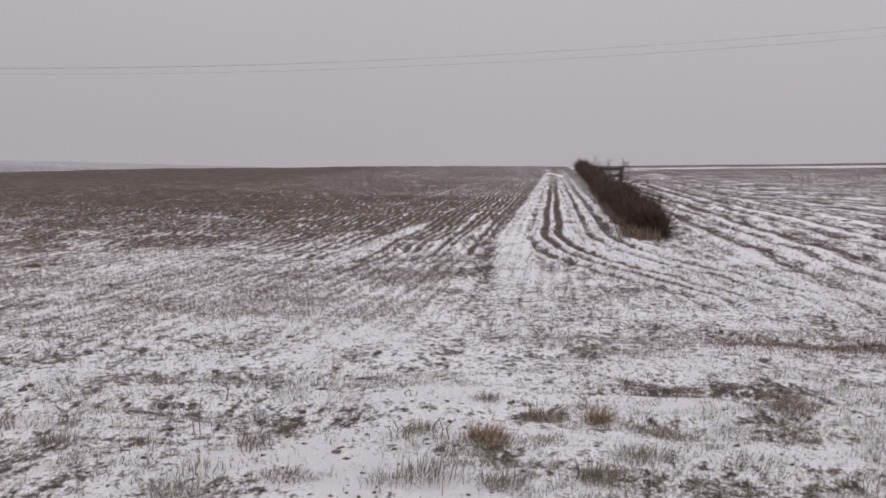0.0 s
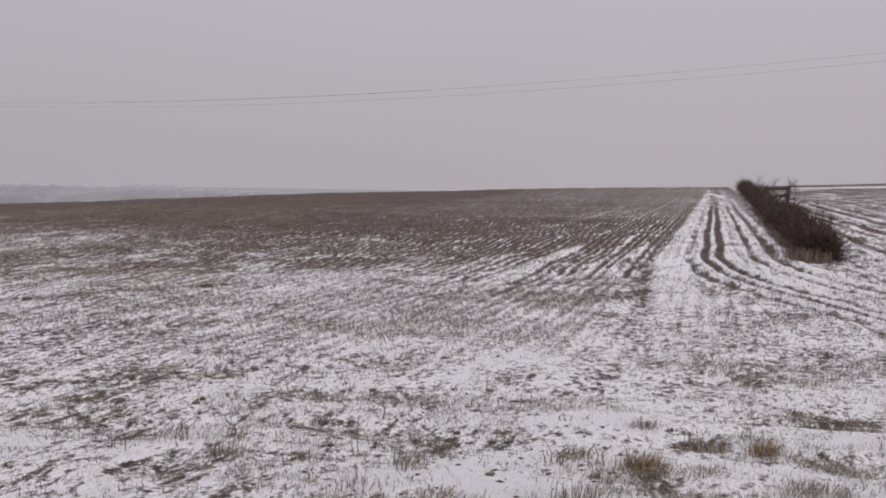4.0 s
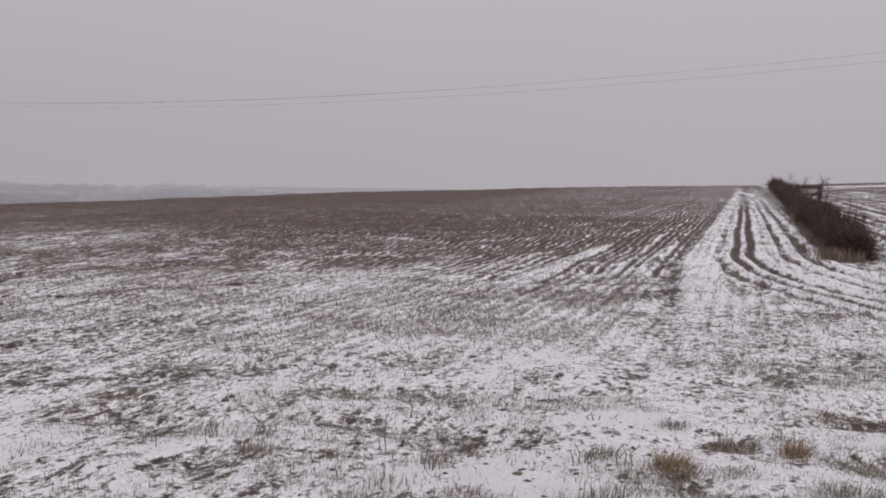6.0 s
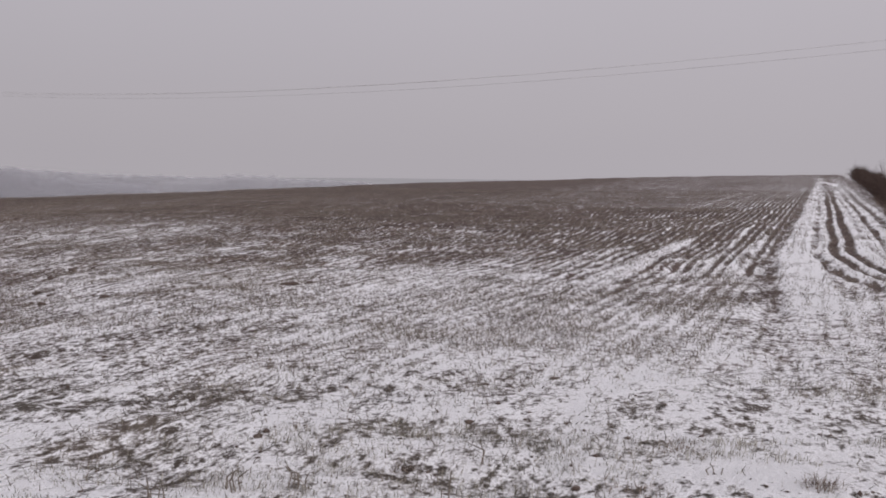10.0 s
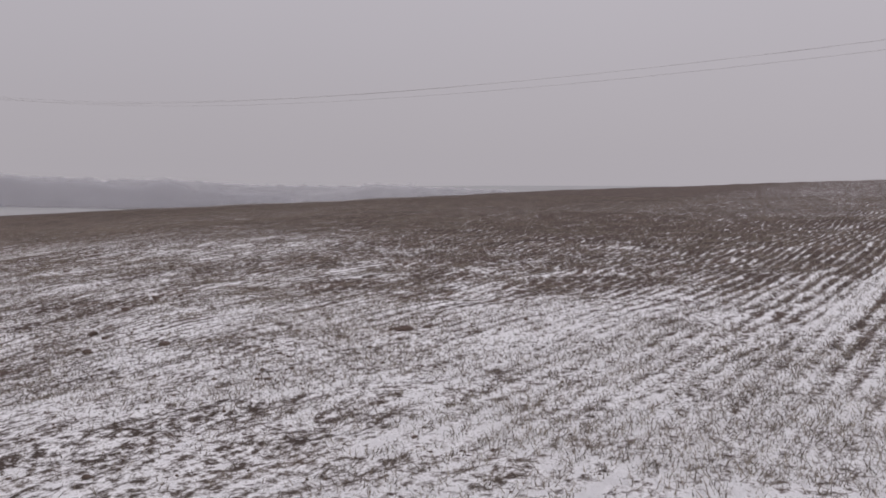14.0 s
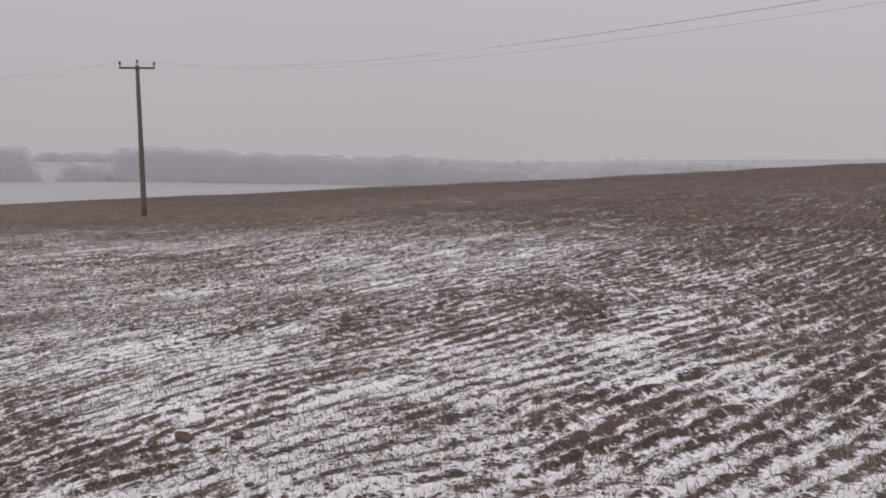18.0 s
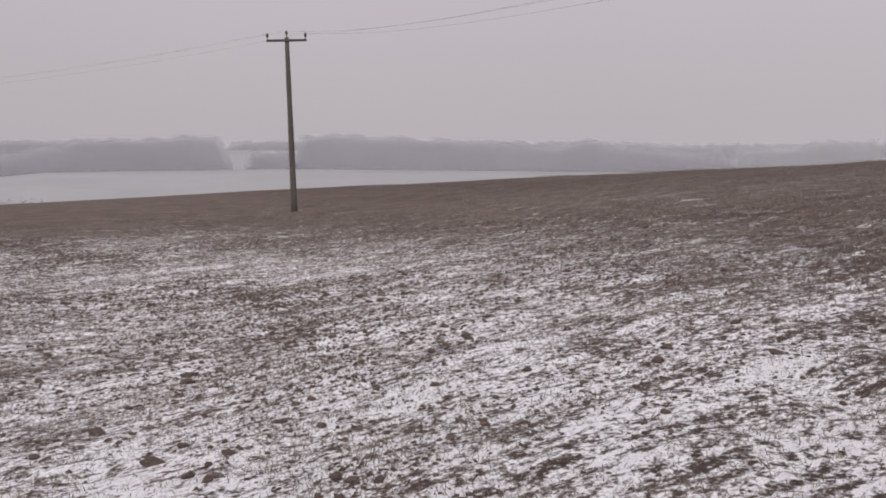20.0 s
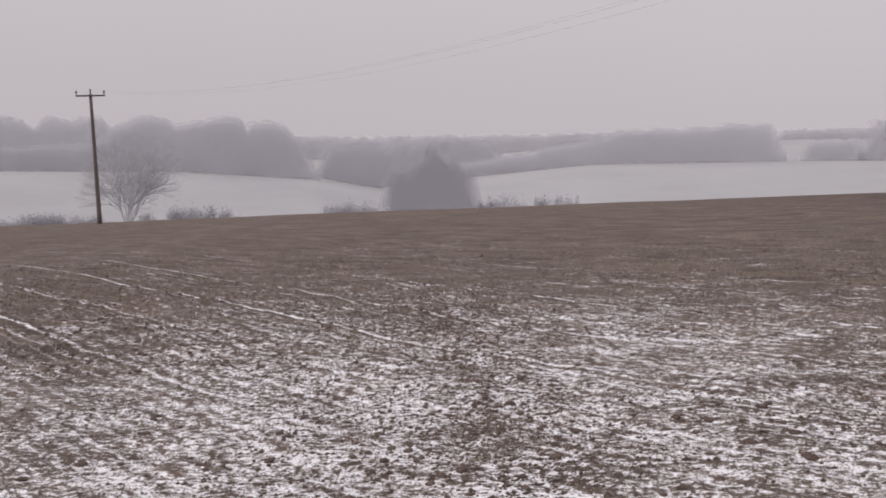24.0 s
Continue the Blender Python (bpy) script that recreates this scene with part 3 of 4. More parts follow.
ICO_F = np.array([(0, 11, 5), (0, 5, 1), (0, 1, 7), (0, 7, 10), (0, 10, 11), (1, 5, 9), (5, 11, 4), (11, 10, 2), (10, 7, 6), (7, 1, 8), (3, 9, 4), (3, 4, 2), (3, 2, 6), (3, 6, 8), (3, 8, 9), (4, 9, 5), (2, 4, 11), (6, 2, 10), (8, 6, 7), (9, 8, 1)])


def lumps(centre, size, rough=0.3):
    """Uneven twelve-cornered lumps as arrays."""
    n = len(centre)
    v = ICO_V[None] * (1 + rough * rng.uniform(-1, 1, (n, 12, 1)))
    v = v * np.asarray(size).reshape(n, 1, -1)
    v = v + np.asarray(centre)[:, None]
    return v.reshape(-1, 3), (ICO_F[None] + 12 * np.arange(n)[:, None, None]).reshape(-1, 3)


def joined(pieces):
    vs, fs, k = [], [], 0
    for v, f in pieces:
        vs.append(v)
        fs.append(f + k)
        k += len(v)
    return np.concatenate(vs), np.concatenate(fs)


# ---- the ground: one sheet to the horizon, fine where the way leads ----
def axis(lo, hi, fine, reach):
    out = [np.arange(lo, hi, fine)]
    for start, sign in ((lo, -1), (hi, 1)):
        s, p, pts = fine, start, []
        while abs(p) < reach:
            s *= 1.085
            p += sign * s
            pts.append(p)
        out.append(np.array(pts))
    return np.sort(np.concatenate(out))


gx, gy = axis(-52.0, 10.5, 0.11, 2600.0), axis(3.4, 40.0, 0.105, 2600.0)
gx = np.concatenate([gx[gx < -13.0], np.arange(-13.0, 5.0, 0.058), gx[gx > 5.0]])    # closer where the drilled rows lie
GX, GY = np.meshgrid(gx, gy)
cell = np.maximum(*np.meshgrid(np.gradient(gx), np.gradient(gy)))
relief, depth = surface(GX, GY, cell)
GZ = land(GX, GY)
nx, ny = len(gx), len(gy)
r_all, az_all = np.hypot(GX, GY), np.degrees(np.arctan2(-GX, GY))
over_all = r_all - np.interp(az_all, BROW_AZ, BROW_R)
GZ = GZ + relief * (1 - step01(-10, 30, over_all))
idx = np.arange(nx * ny).reshape(ny, nx)
quads = np.stack([idx[:-1, :-1], idx[:-1, 1:], idx[1:, 1:], idx[1:, :-1]], -1).reshape(-1, 4)
ground = mesh_object("ground", np.stack([GX, GY, GZ], -1), quads, M_GROUND, smooth=True)
ground.data.materials.append(M_HAZED_FIELD)
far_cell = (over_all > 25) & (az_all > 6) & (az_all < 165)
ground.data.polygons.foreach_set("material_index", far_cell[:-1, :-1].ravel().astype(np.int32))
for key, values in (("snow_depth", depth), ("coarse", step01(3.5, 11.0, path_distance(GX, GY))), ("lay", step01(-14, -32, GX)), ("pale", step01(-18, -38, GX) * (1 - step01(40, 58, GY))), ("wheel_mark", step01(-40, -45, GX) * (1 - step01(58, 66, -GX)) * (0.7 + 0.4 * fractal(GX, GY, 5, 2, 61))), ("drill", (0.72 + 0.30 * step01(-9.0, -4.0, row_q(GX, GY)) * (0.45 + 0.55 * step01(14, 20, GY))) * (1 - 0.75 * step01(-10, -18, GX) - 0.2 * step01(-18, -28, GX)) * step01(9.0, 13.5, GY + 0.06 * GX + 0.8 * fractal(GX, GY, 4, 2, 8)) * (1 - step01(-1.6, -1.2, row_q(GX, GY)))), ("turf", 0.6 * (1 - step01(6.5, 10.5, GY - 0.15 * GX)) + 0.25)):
    ground.data.attributes.new(key, "FLOAT", "POINT").data.foreach_set("value", values.astype(np.float32).ravel())
tagged(ground, "snow-dusted winter field of bare soil and stubble", "ground", kind="structure")


# ---- overhead line ----
def utility_pole(x, y, arm_az, height=9.0, label="tall weathered wooden electricity pole with a crossarm, standing in the field"):
    z = float(land(np.array(x), np.array(y)))
    p = holder("utility_pole", x, y, z, label, "electricity pole", "poles of the overhead line", turn=arm_az)
    prof = [(0.165 - 0.06 * k / 8 + 0.004 * math.sin(k * 2.3), -0.4 + (height - 0.25) * k / 8 + 0.4 * k / 8) for k in range(9)]
    part("shaft", lathe(prof, 14), M_POLE, p, "grey-brown weathered round timber", True)
    part("crossarm", box(1.95, 0.10, 0.11, (0, -0.14, height - 0.42), 0.012), M_ARM, p, "dark steel crossarm")
    top = []
    for s, zz in ((-0.92, height - 0.36), (0.0, height - 0.24), (0.92, height - 0.36)):
        ins = part("insulator", lathe([(0.02, 0), (0.022, 0.10), (0.065, 0.11), (0.045, 0.15), (0.075, 0.17), (0.05, 0.21), (0.06, 0.24), (0.035, 0.30), (0.02, 0.31)], 12, (s, -0.14 if s else 0, zz)), M_INSUL, p, "brown ribbed insulator", True)
        top.append(pose(x, y, z, 0, 0, arm_az) @ Vector((s, -0.14 if s else 0, zz + 0.29)))
    part("bolt", lathe([(0.02, -0.28), (0.02, 0.0)], 8, (0, 0, 0)), M_ARM, p).matrix_local = pose(0, -0.12, height - 0.42, 90, 0, 0)
    return top


TOP_A = utility_pole(-52.76, 40.81, 55.0, 8.82)
TOP_B = utility_pole(-98.80, 7.16, 100.0, 9.48)
TOP_0 = utility_pole(37.9, 15.6, -32.0, 7.9)


def wire(a, b, sag):
    n = 40
    t = np.linspace(0, 1, n + 1)
    pts = np.outer(1 - t, np.array(a)) + np.outer(t, np.array(b))
    pts[:, 2] -= sag * 4 * t * (1 - t)
    ring = np.array([(math.cos(k * math.pi / 2), math.sin(k * math.pi / 2)) for k in range(4)]) * 0.0050
    way = np.array(b) - np.array(a)
    side = np.array([-way[1], way[0], 0.0]) / math.hypot(way[0], way[1])
    v = (pts[:, None] + ring[None, :, :1] * side + ring[None, :, 1:] * np.array([0, 0, 1.0])).reshape(-1, 3)
    g = np.arange(4 * (n + 1)).reshape(n + 1, 4)
    f = np.stack([g[:-1], np.roll(g[:-1], -1, 1), np.roll(g[1:], -1, 1), g[1:]], -1).reshape(-1, 4)
    tagged(mesh_object("overhead_wire", v, f, M_WIRE), "thin grey overhead power conductor strung between poles", "power line", "wires of the overhead line")


for i in range(3):
    wire(TOP_A[i], TOP_0[i], 3.4 + 0.06 * i)
    wire(TOP_A[i], TOP_B[i], 1.7 + 0.06 * i)

# ---- hedge with its gate ----
EH = (math.sin(radians(7.75)), math.cos(radians(7.75)))    # along the hedge


def hedge_point(s, off=0.0):
    return np.array([4.55 + EH[0] * s + EH[1] * off, 19.4 + EH[1] * s - EH[0] * off])


def build_hedge(s0, s1, tall, wide, count, name, label):
    s = s0 + (s1 - s0) * rng.random(count) ** 1.5
    off = rng.normal(0, 0.5, count) * wide - 0.05
    hgt = tall * (1 + 0.5 * (s - s0) / (s1 - s0)) * (0.75 + 0.35 * smooth_noise(s * 0.8, s * 0, 77) + 0.12 * rng.normal(0, 1, count))
    c = np.stack([hedge_point(a, b) for a, b in zip(s, off)])
    base_z = land(c[:, 0], c[:, 1])
    lo = rng.random(count) ** 1.3 * 0.75
    start = np.stack([c[:, 0], c[:, 1], base_z + lo * hgt], 1)
    direction = np.stack([rng.normal(0, 0.6, count), rng.normal(0, 0.6, count), np.abs(rng.normal(0.6, 0.5, count))], 1)
    direction /= np.linalg.norm(direction, axis=1, keepdims=True)
    length = rng.uniform(0.18, 0.50, count) * (tall / 0.9) * (1 + (s - s0) / 60)
    mid = start + direction * (length * 0.55)[:, None]
    end = mid + (direction + rng.normal(0, 0.35, (count, 3))) * (length * 0.5)[:, None]
    thick = 0.006 * (1 + (s - s0) / 22)
    a = sticks(start, mid, thick, thick * 0.7)
    b = sticks(mid, end, thick * 0.7, thick * 0.25)
    h = holder(name, *hedge_point(s0), float(land(*[np.array(k) for k in hedge_point(s0)])), label, "hedge", kind="")
    inv = np.array(h.matrix_world.translation)
    v, f = joined([a, b])
    tagged(mesh_object("twig_mass", v - inv, f, M_TWIG, h), kind="stuff")
    n = max(8, int((s1 - s0) * 2.2))
    ss = np.linspace(s0, s1, n)
    st = np.stack([hedge_point(k, rng.normal(0, 0.15) * wide) for k in ss])
    bz = land(st[:, 0], st[:, 1])
    a = np.stack([st[:, 0], st[:, 1], bz - 0.05], 1)
    b = a + np.stack([rng.normal(0, 0.12, n), rng.normal(0, 0.12, n), tall * rng.uniform(0.6, 0.95, n)], 1)
    v, f = sticks(a, b, 0.022, 0.010)
    tagged(mesh_object("stems", v - inv, f, M_TWIG, h), kind="stuff")
    return h


build_hedge(0.5, 17.6, 0.76, 0.33, 12500, "hedge", "low dark leafless hedge of dense thorny twigs on the field edge")
build_hedge(17.4, 62.0, 0.98, 0.50, 6000, "hedge", "taller dark leafless hedge running away beside the field track")
build_hedge(62.0, 150.0, 1.15, 0.7, 4500, "hedge", "far stretch of dark leafless hedge on the rise")


def rail_gate(name, s_at, off, height, width, turn, label, category):
    p = hedge_point(s_at, off)
    base = float(land(np.array(p[0]), np.array(p[1])))
    g = holder(name, p[0], p[1], base, label, category, turn=turn)
    for k in (-0.5, 0.5):
        part("gate_post", box(0.10, 0.10, height + 0.3, (k * width, 0, height * 0.5 - 0.12), 0.012, 0.006), M_RAIL, g)
    for k, drop in enumerate((0.06, 0.34, 0.62, 0.92)):
        part("rail", box(width + 0.16, 0.045, 0.09 if k else 0.11, (0, -0.07, height - drop), 0.008, 0.005), M_RAIL, g)
    part("brace", box(0.05, 0.03, 1.05, (0, -0.11, height - 0.55), turn=Matrix.Rotation(radians(48), 4, "Y")), M_RAIL, g)


rail_gate("field_gate", 16.4, -0.30, 1.50, 0.78, -22, "old dark wooden rail gate standing in the hedge gap", "gate")
# saplings above the hedge
def sapling(s, off, height):
    p = hedge_point(s, off)
    z = float(land(np.array(p[0]), np.array(p[1])))
    h = holder("sapling", p[0], p[1], z, "thin bare sapling growing out of the hedge", "sapling", "saplings in the hedge")
    a, b, ra, rb = [np.zeros(3)], [np.array([rng.normal(0, 0.1), rng.normal(0, 0.1), height])], [0.010], [0.004]
    for _ in range(34):
        t = rng.uniform(0.35, 0.98)
        o = a[0] * (1 - t) + b[0] * t
        d = np.array([rng.normal(0, 0.5), rng.normal(0, 0.5), rng.uniform(0.4, 1.0)])
        a.append(o)
        b.append(o + d / np.linalg.norm(d) * height * rng.uniform(0.12, 0.32))
        ra.append(0.005)
        rb.append(0.002)
    v, f = sticks(np.array(a), np.array(b), np.array(ra), np.array(rb))
    mesh_object("branches", v, f, M_TWIG, h)


for s, o, hh in ((18.5, 0.5, 1.6), (20.0, 0.3, 1.7), (22.0, 0.4, 1.6), (30, 0.2, 1.8), (38, -0.2, 1.9), (26, -0.1, 1.5), (5.4, 0.30, 1.0), (9.6, 0.42, 1.05), (11.2, 0.28, 1.1), (2.6, 0.34, 0.9)):
    sapling(s, o, hh)

# ---- trees, woods and hills across the valley ----
def sprays(centre, size, slim):
    """Slim three-cornered sprays of twigs, turned every way."""
    n = len(centre)
    d = rng.normal(0, 1, (n, 3)) * [1, 1, 1.25]
    d /= np.linalg.norm(d, axis=1, keepdims=True)
    e = np.cross(d, rng.normal(0, 1, (n, 3)))
    e /= np.linalg.norm(e, axis=1, keepdims=True)
    size = np.asarray(size).reshape(n, 1)
    v = np.stack([centre - d * size * 0.5 - e * size * slim, centre - d * size * 0.5 + e * size * slim, centre + d * size * 0.5], 1)
    return v.reshape(-1, 3), np.arange(3 * n).reshape(n, 3)


def valley_xy(az, dist):
    return VALLEY[0] - dist * math.sin(radians(az)), VALLEY[1] + dist * math.cos(radians(az))


def wood(profile, dist, mat, label, thick=1.8, name="woodland"):
    """A belt of trees: profile gives (direction, tree height) along it, seen across the valley."""
    az_s, hs = [p[0] for p in profile], [p[1] for p in profile]
    known = sorted(zip(az_s, hs))

    def line(az):
        i = min(max(sum(1 for a_, _ in known if a_ <= az) - 1, 0), len(known) - 2)
        (a0, h0), (a1, h1) = known[i], known[i + 1]
        u = min(max((az - a0) / (a1 - a0), 0.0), 1.0)
        return h0 + (h1 - h0) * (0.5 * u + 0.5 * u * u * (3 - 2 * u))
    # crowns side by side: front sheets only, a core behind four part-transparent, haze-softened layers
    span = abs(az_s[0] - az_s[-1]) * dist * 0.01745
    n = max(16, int(span / (0.35 * thick)))
    crowns = [(rng.uniform(-1, span + 1), thick * rng.uniform(0.9, 2.4), rng.uniform(0.88, 1.0)) for _ in range(int(span / (0.75 * thick)) + 3)]
    ring = ((0.0, 0.0), (-0.12, 0.22), (-0.20, 0.45), (-0.22, 0.68), (-0.18, 0.85), (-0.12, 0.95), (-0.04, 1.0))
    shells = []
    grid = np.arange((n + 1) * len(ring)).reshape(n + 1, len(ring))
    quad = np.stack([grid[:-1, :-1], grid[:-1, 1:], grid[1:, 1:], grid[1:, :-1]], -1).reshape(-1, 4)
    quad = np.concatenate([quad[:, :3], quad[:, [0, 2, 3]]])
    for shell, (grow, shift) in enumerate(((0.90, 0.0), (0.93, 0.10), (0.96, -0.12), (0.99, 0.22), (1.02, -0.25))):
        rows = []
        for i in range(n + 1):
            az, along = az_s[0] + (az_s[-1] - az_s[0]) * i / n, span * i / n
            top = line(az)
            crest = max([hf * (0.86 + 0.14 * math.sqrt(1 - ((along - c - shift * w) / w) ** 2)) for c, w, hf in crowns if abs(along - c - shift * w) < w] + [0.74])
            end = min(1.0, 0.12 + max(0.0, min(i, n - i) * span / n - 0.5 * (4 - shell)) / min(3.5, 0.08 * span)) ** 0.7
            row = []
            for k, (out, up) in enumerate(ring):
                dd = dist + thick + (out - 0.35 * shell) * thick + 0.12 * thick * float(smooth_noise(np.array(along / (1.3 * thick)), np.array(up * 3.0), 9))
                x, y = valley_xy(az, dd)
                z = float(land(np.array(x), np.array(y)))
                row.append((x, y, z - 0.1 + max(0.4, (top - z) * crest * grow + 0.1) * up * end))
            rows.append(row)
        shells.append((np.array(rows).reshape(-1, 3), quad))
    # outer twigs: many small sprays in front of the crowns
    m = int(span * 9)
    at = rng.uniform(2.0, span - 2.0, m)
    azs = az_s[0] + (az_s[-1] - az_s[0]) * at / span
    tops = np.array([line(k) for k in azs])
    crest = np.full(m, 0.74)
    for c, w, hf in crowns:
        crest = np.maximum(crest, np.where(np.abs(at - c) < w, hf * (0.86 + 0.14 * np.sqrt(np.clip(1 - ((at - c) / w) ** 2, 0, 1))), 0))
    dd = dist + thick * rng.uniform(-0.8, 0.4, m)
    xs, ys = VALLEY[0] - dd * np.sin(np.radians(azs)), VALLEY[1] + dd * np.cos(np.radians(azs))
    zs = land(xs, ys)
    up = 1.0 - 0.75 * rng.random(m) ** 1.3
    spray = sprays(np.stack([xs, ys, zs + np.maximum(0.3, (tops - zs) * crest) * up], 1), rng.uniform(0.4, 1.1, m) * dist / 240, 0.24)
    v, f = joined(shells + [spray])
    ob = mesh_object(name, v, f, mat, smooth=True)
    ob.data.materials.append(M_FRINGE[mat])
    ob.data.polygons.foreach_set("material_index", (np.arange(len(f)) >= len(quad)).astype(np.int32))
    tagged(ob, label, name, "woods across the valley", "stuff")


HAZED_WOOD = "leafless woodland, its colour paled to stand for snowy haze"
wood([(118, 9.5), (109.7, 9.0), (104.6, 9.5), (103.4, 14.0), (102.0, 15.5), (99.5, 14.5), (97, 15.0), (93.9, 13.2), (92.6, 8.0), (91.7, 4.0)], 240, M_WOOD, HAZED_WOOD)
wood([(118, 21), (108.6, 21.5), (107.9, 18.5), (107.2, 21), (104.5, 21), (103.6, 16), (101, 14)], 330, M_WOOD_FAR, HAZED_WOOD)
wood([(92, 6.5), (88, 9), (84, 9), (80, 7)], 262, M_WOOD, HAZED_WOOD)
wood([(83.5, 1.0), (81.7, 1.2), (79, 3.0), (76.4, 4.9), (74.8, 6.0), (73, 7.8), (66, 8.2), (63.4, 7.4)], 240, M_WOOD, HAZED_WOOD)
wood([(62.7, 3.4), (61, 3.2), (59.2, 3.6)], 240, M_WOOD, HAZED_WOOD)
wood([(59.6, 7.4), (56, 7.6), (53.6, 7.2), (49, 5.4), (46, 4.4), (43, 3.0), (41.6, 2.2), (40.2, 4.2), (38.6, 4.0), (37.4, 0.9), (36.4, 2.0), (35.5, 0.2), (30, -0.4)], 240, M_WOOD, HAZED_WOOD)
wood([(31, 0.2), (26.5, 0.4), (26, 2.0), (22.3, 2.0), (21.8, -0.4)], 250, M_WOOD_FAR, HAZED_WOOD)
wood([(96, 14), (86, 12.5), (78, 11), (70, 10)], 380, M_WOOD_FAR, HAZED_WOOD)
wood([(64, 9), (50, 7.0), (40, 5.0), (34, 2.0), (24, 0.5), (17, -1.5)], 400, M_WOOD_FAR, HAZED_WOOD)


def bare_tree(az, dist, height, spread, mat, label):
    """A leafless tree: a tapered trunk whose limbs fork again and again into fine twigs."""
    x, y = valley_xy(az, dist)
    z = float(land(np.array(x), np.array(y)))
    ob = holder("tree", x, y, z, label, "tree", "trees below the brow")
    a, b = np.array([[0, 0, -0.5]]), np.array([[0.1, 0.0, height * 0.26]])
    r = np.array([0.030 * height])
    mesh_object("trunk", *sticks(a, b, r, r * 0.75), mat, ob)
    way, length = (b - a) / np.linalg.norm(b - a, axis=1, keepdims=True), np.array([height * 0.30])
    tips, r = b, r * 0.75
    twigs = []
    for level, fork in enumerate((8, 5, 4, 4, 3, 3)):
        start, way, length, r = (np.repeat(k, fork, axis=0) for k in (tips, way, length, r))
        n = len(start)
        aside = rng.normal(0, 1, (n, 3)) * [1, 1, 0.55]
        way = way * 0.85 + aside * [0.42, 0.42, 0.45] + [0, 0, 0.05]
        out = start * [1 / spread, 1 / spread, 0]
        way = way + out * 0.12
        way /= np.linalg.norm(way, axis=1, keepdims=True)
        length, r = length * rng.uniform(0.58, 0.88, n) * (1.0 if level else 1.1), r * 0.58
        tips = start + way * length[:, None]
        twigs.append(sticks(start, tips, np.maximum(r, 0.008), np.maximum(r * 0.6, 0.006)))
    v, f = twigs[0]
    for k in range(len(v) // 6):
        mesh_object("limb", v[6 * k:6 * k + 6], f[:6], mat, ob)
    tagged(mesh_object("crown", *joined(twigs[1:]), mat, ob), kind="stuff")
    ob.scale = (0.74, 0.74, 1.0)


def z_at(az, dist):
    x, y = valley_xy(az, dist)
    return float(land(np.array(x), np.array(y)))


bare_tree(103.2, 118, 4.0 - z_at(103.2, 118), 3.9, M_HAZED_LIMB, "round leafless tree standing alone below the brow, colour paled for haze")
CLUMP = "dense leafless clump of trees in the valley bottom, colour paled for haze"
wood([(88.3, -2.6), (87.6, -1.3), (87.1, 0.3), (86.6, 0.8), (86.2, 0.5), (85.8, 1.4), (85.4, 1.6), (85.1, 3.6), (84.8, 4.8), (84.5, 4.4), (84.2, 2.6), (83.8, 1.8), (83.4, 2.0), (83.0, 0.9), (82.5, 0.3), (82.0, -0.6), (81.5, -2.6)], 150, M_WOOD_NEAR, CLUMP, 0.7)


def bush(az, dist, top, half):
    """A rounded leafless bush: stems and a loose, uneven crown of twig sprays."""
    x, y = valley_xy(az, dist)
    z = float(land(np.array(x), np.array(y)))
    ob = holder("bush", x, y, z, "rounded leafless bush beyond the brow of the field, colour paled for haze", "bush", "bushes below the brow")
    tall, n = top - z, 3200
    k = 11
    hub = np.stack([rng.normal(0, 0.8, k) * half, rng.normal(0, 0.8, k) * half, rng.uniform(0.40, 0.80, k) * tall], 1)
    pick = rng.integers(0, k, n)
    cc = hub[pick] + rng.normal(0, 1, (n, 3)) * [half * 0.42, half * 0.42, tall * 0.09]
    cc[:, 2] = np.clip(cc[:, 2], 0.1, tall * 1.03)
    v, f = sprays(cc, rng.uniform(0.10, 0.26, n), 0.32)
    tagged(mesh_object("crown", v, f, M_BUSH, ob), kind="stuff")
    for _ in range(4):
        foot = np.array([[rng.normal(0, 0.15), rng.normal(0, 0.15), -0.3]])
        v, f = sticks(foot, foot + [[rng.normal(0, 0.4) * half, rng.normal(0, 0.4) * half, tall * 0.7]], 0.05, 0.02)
        mesh_object("stem", v, f, M_HAZED_LIMB, ob)


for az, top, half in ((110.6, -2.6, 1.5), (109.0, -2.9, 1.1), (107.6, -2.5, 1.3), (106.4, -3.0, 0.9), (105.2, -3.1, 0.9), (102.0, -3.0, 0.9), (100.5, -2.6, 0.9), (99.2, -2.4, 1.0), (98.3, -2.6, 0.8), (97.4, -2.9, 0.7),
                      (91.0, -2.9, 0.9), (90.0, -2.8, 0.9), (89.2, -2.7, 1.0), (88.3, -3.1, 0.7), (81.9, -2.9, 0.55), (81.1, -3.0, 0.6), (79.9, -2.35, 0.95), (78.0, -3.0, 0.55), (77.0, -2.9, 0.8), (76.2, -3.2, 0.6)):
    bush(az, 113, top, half)

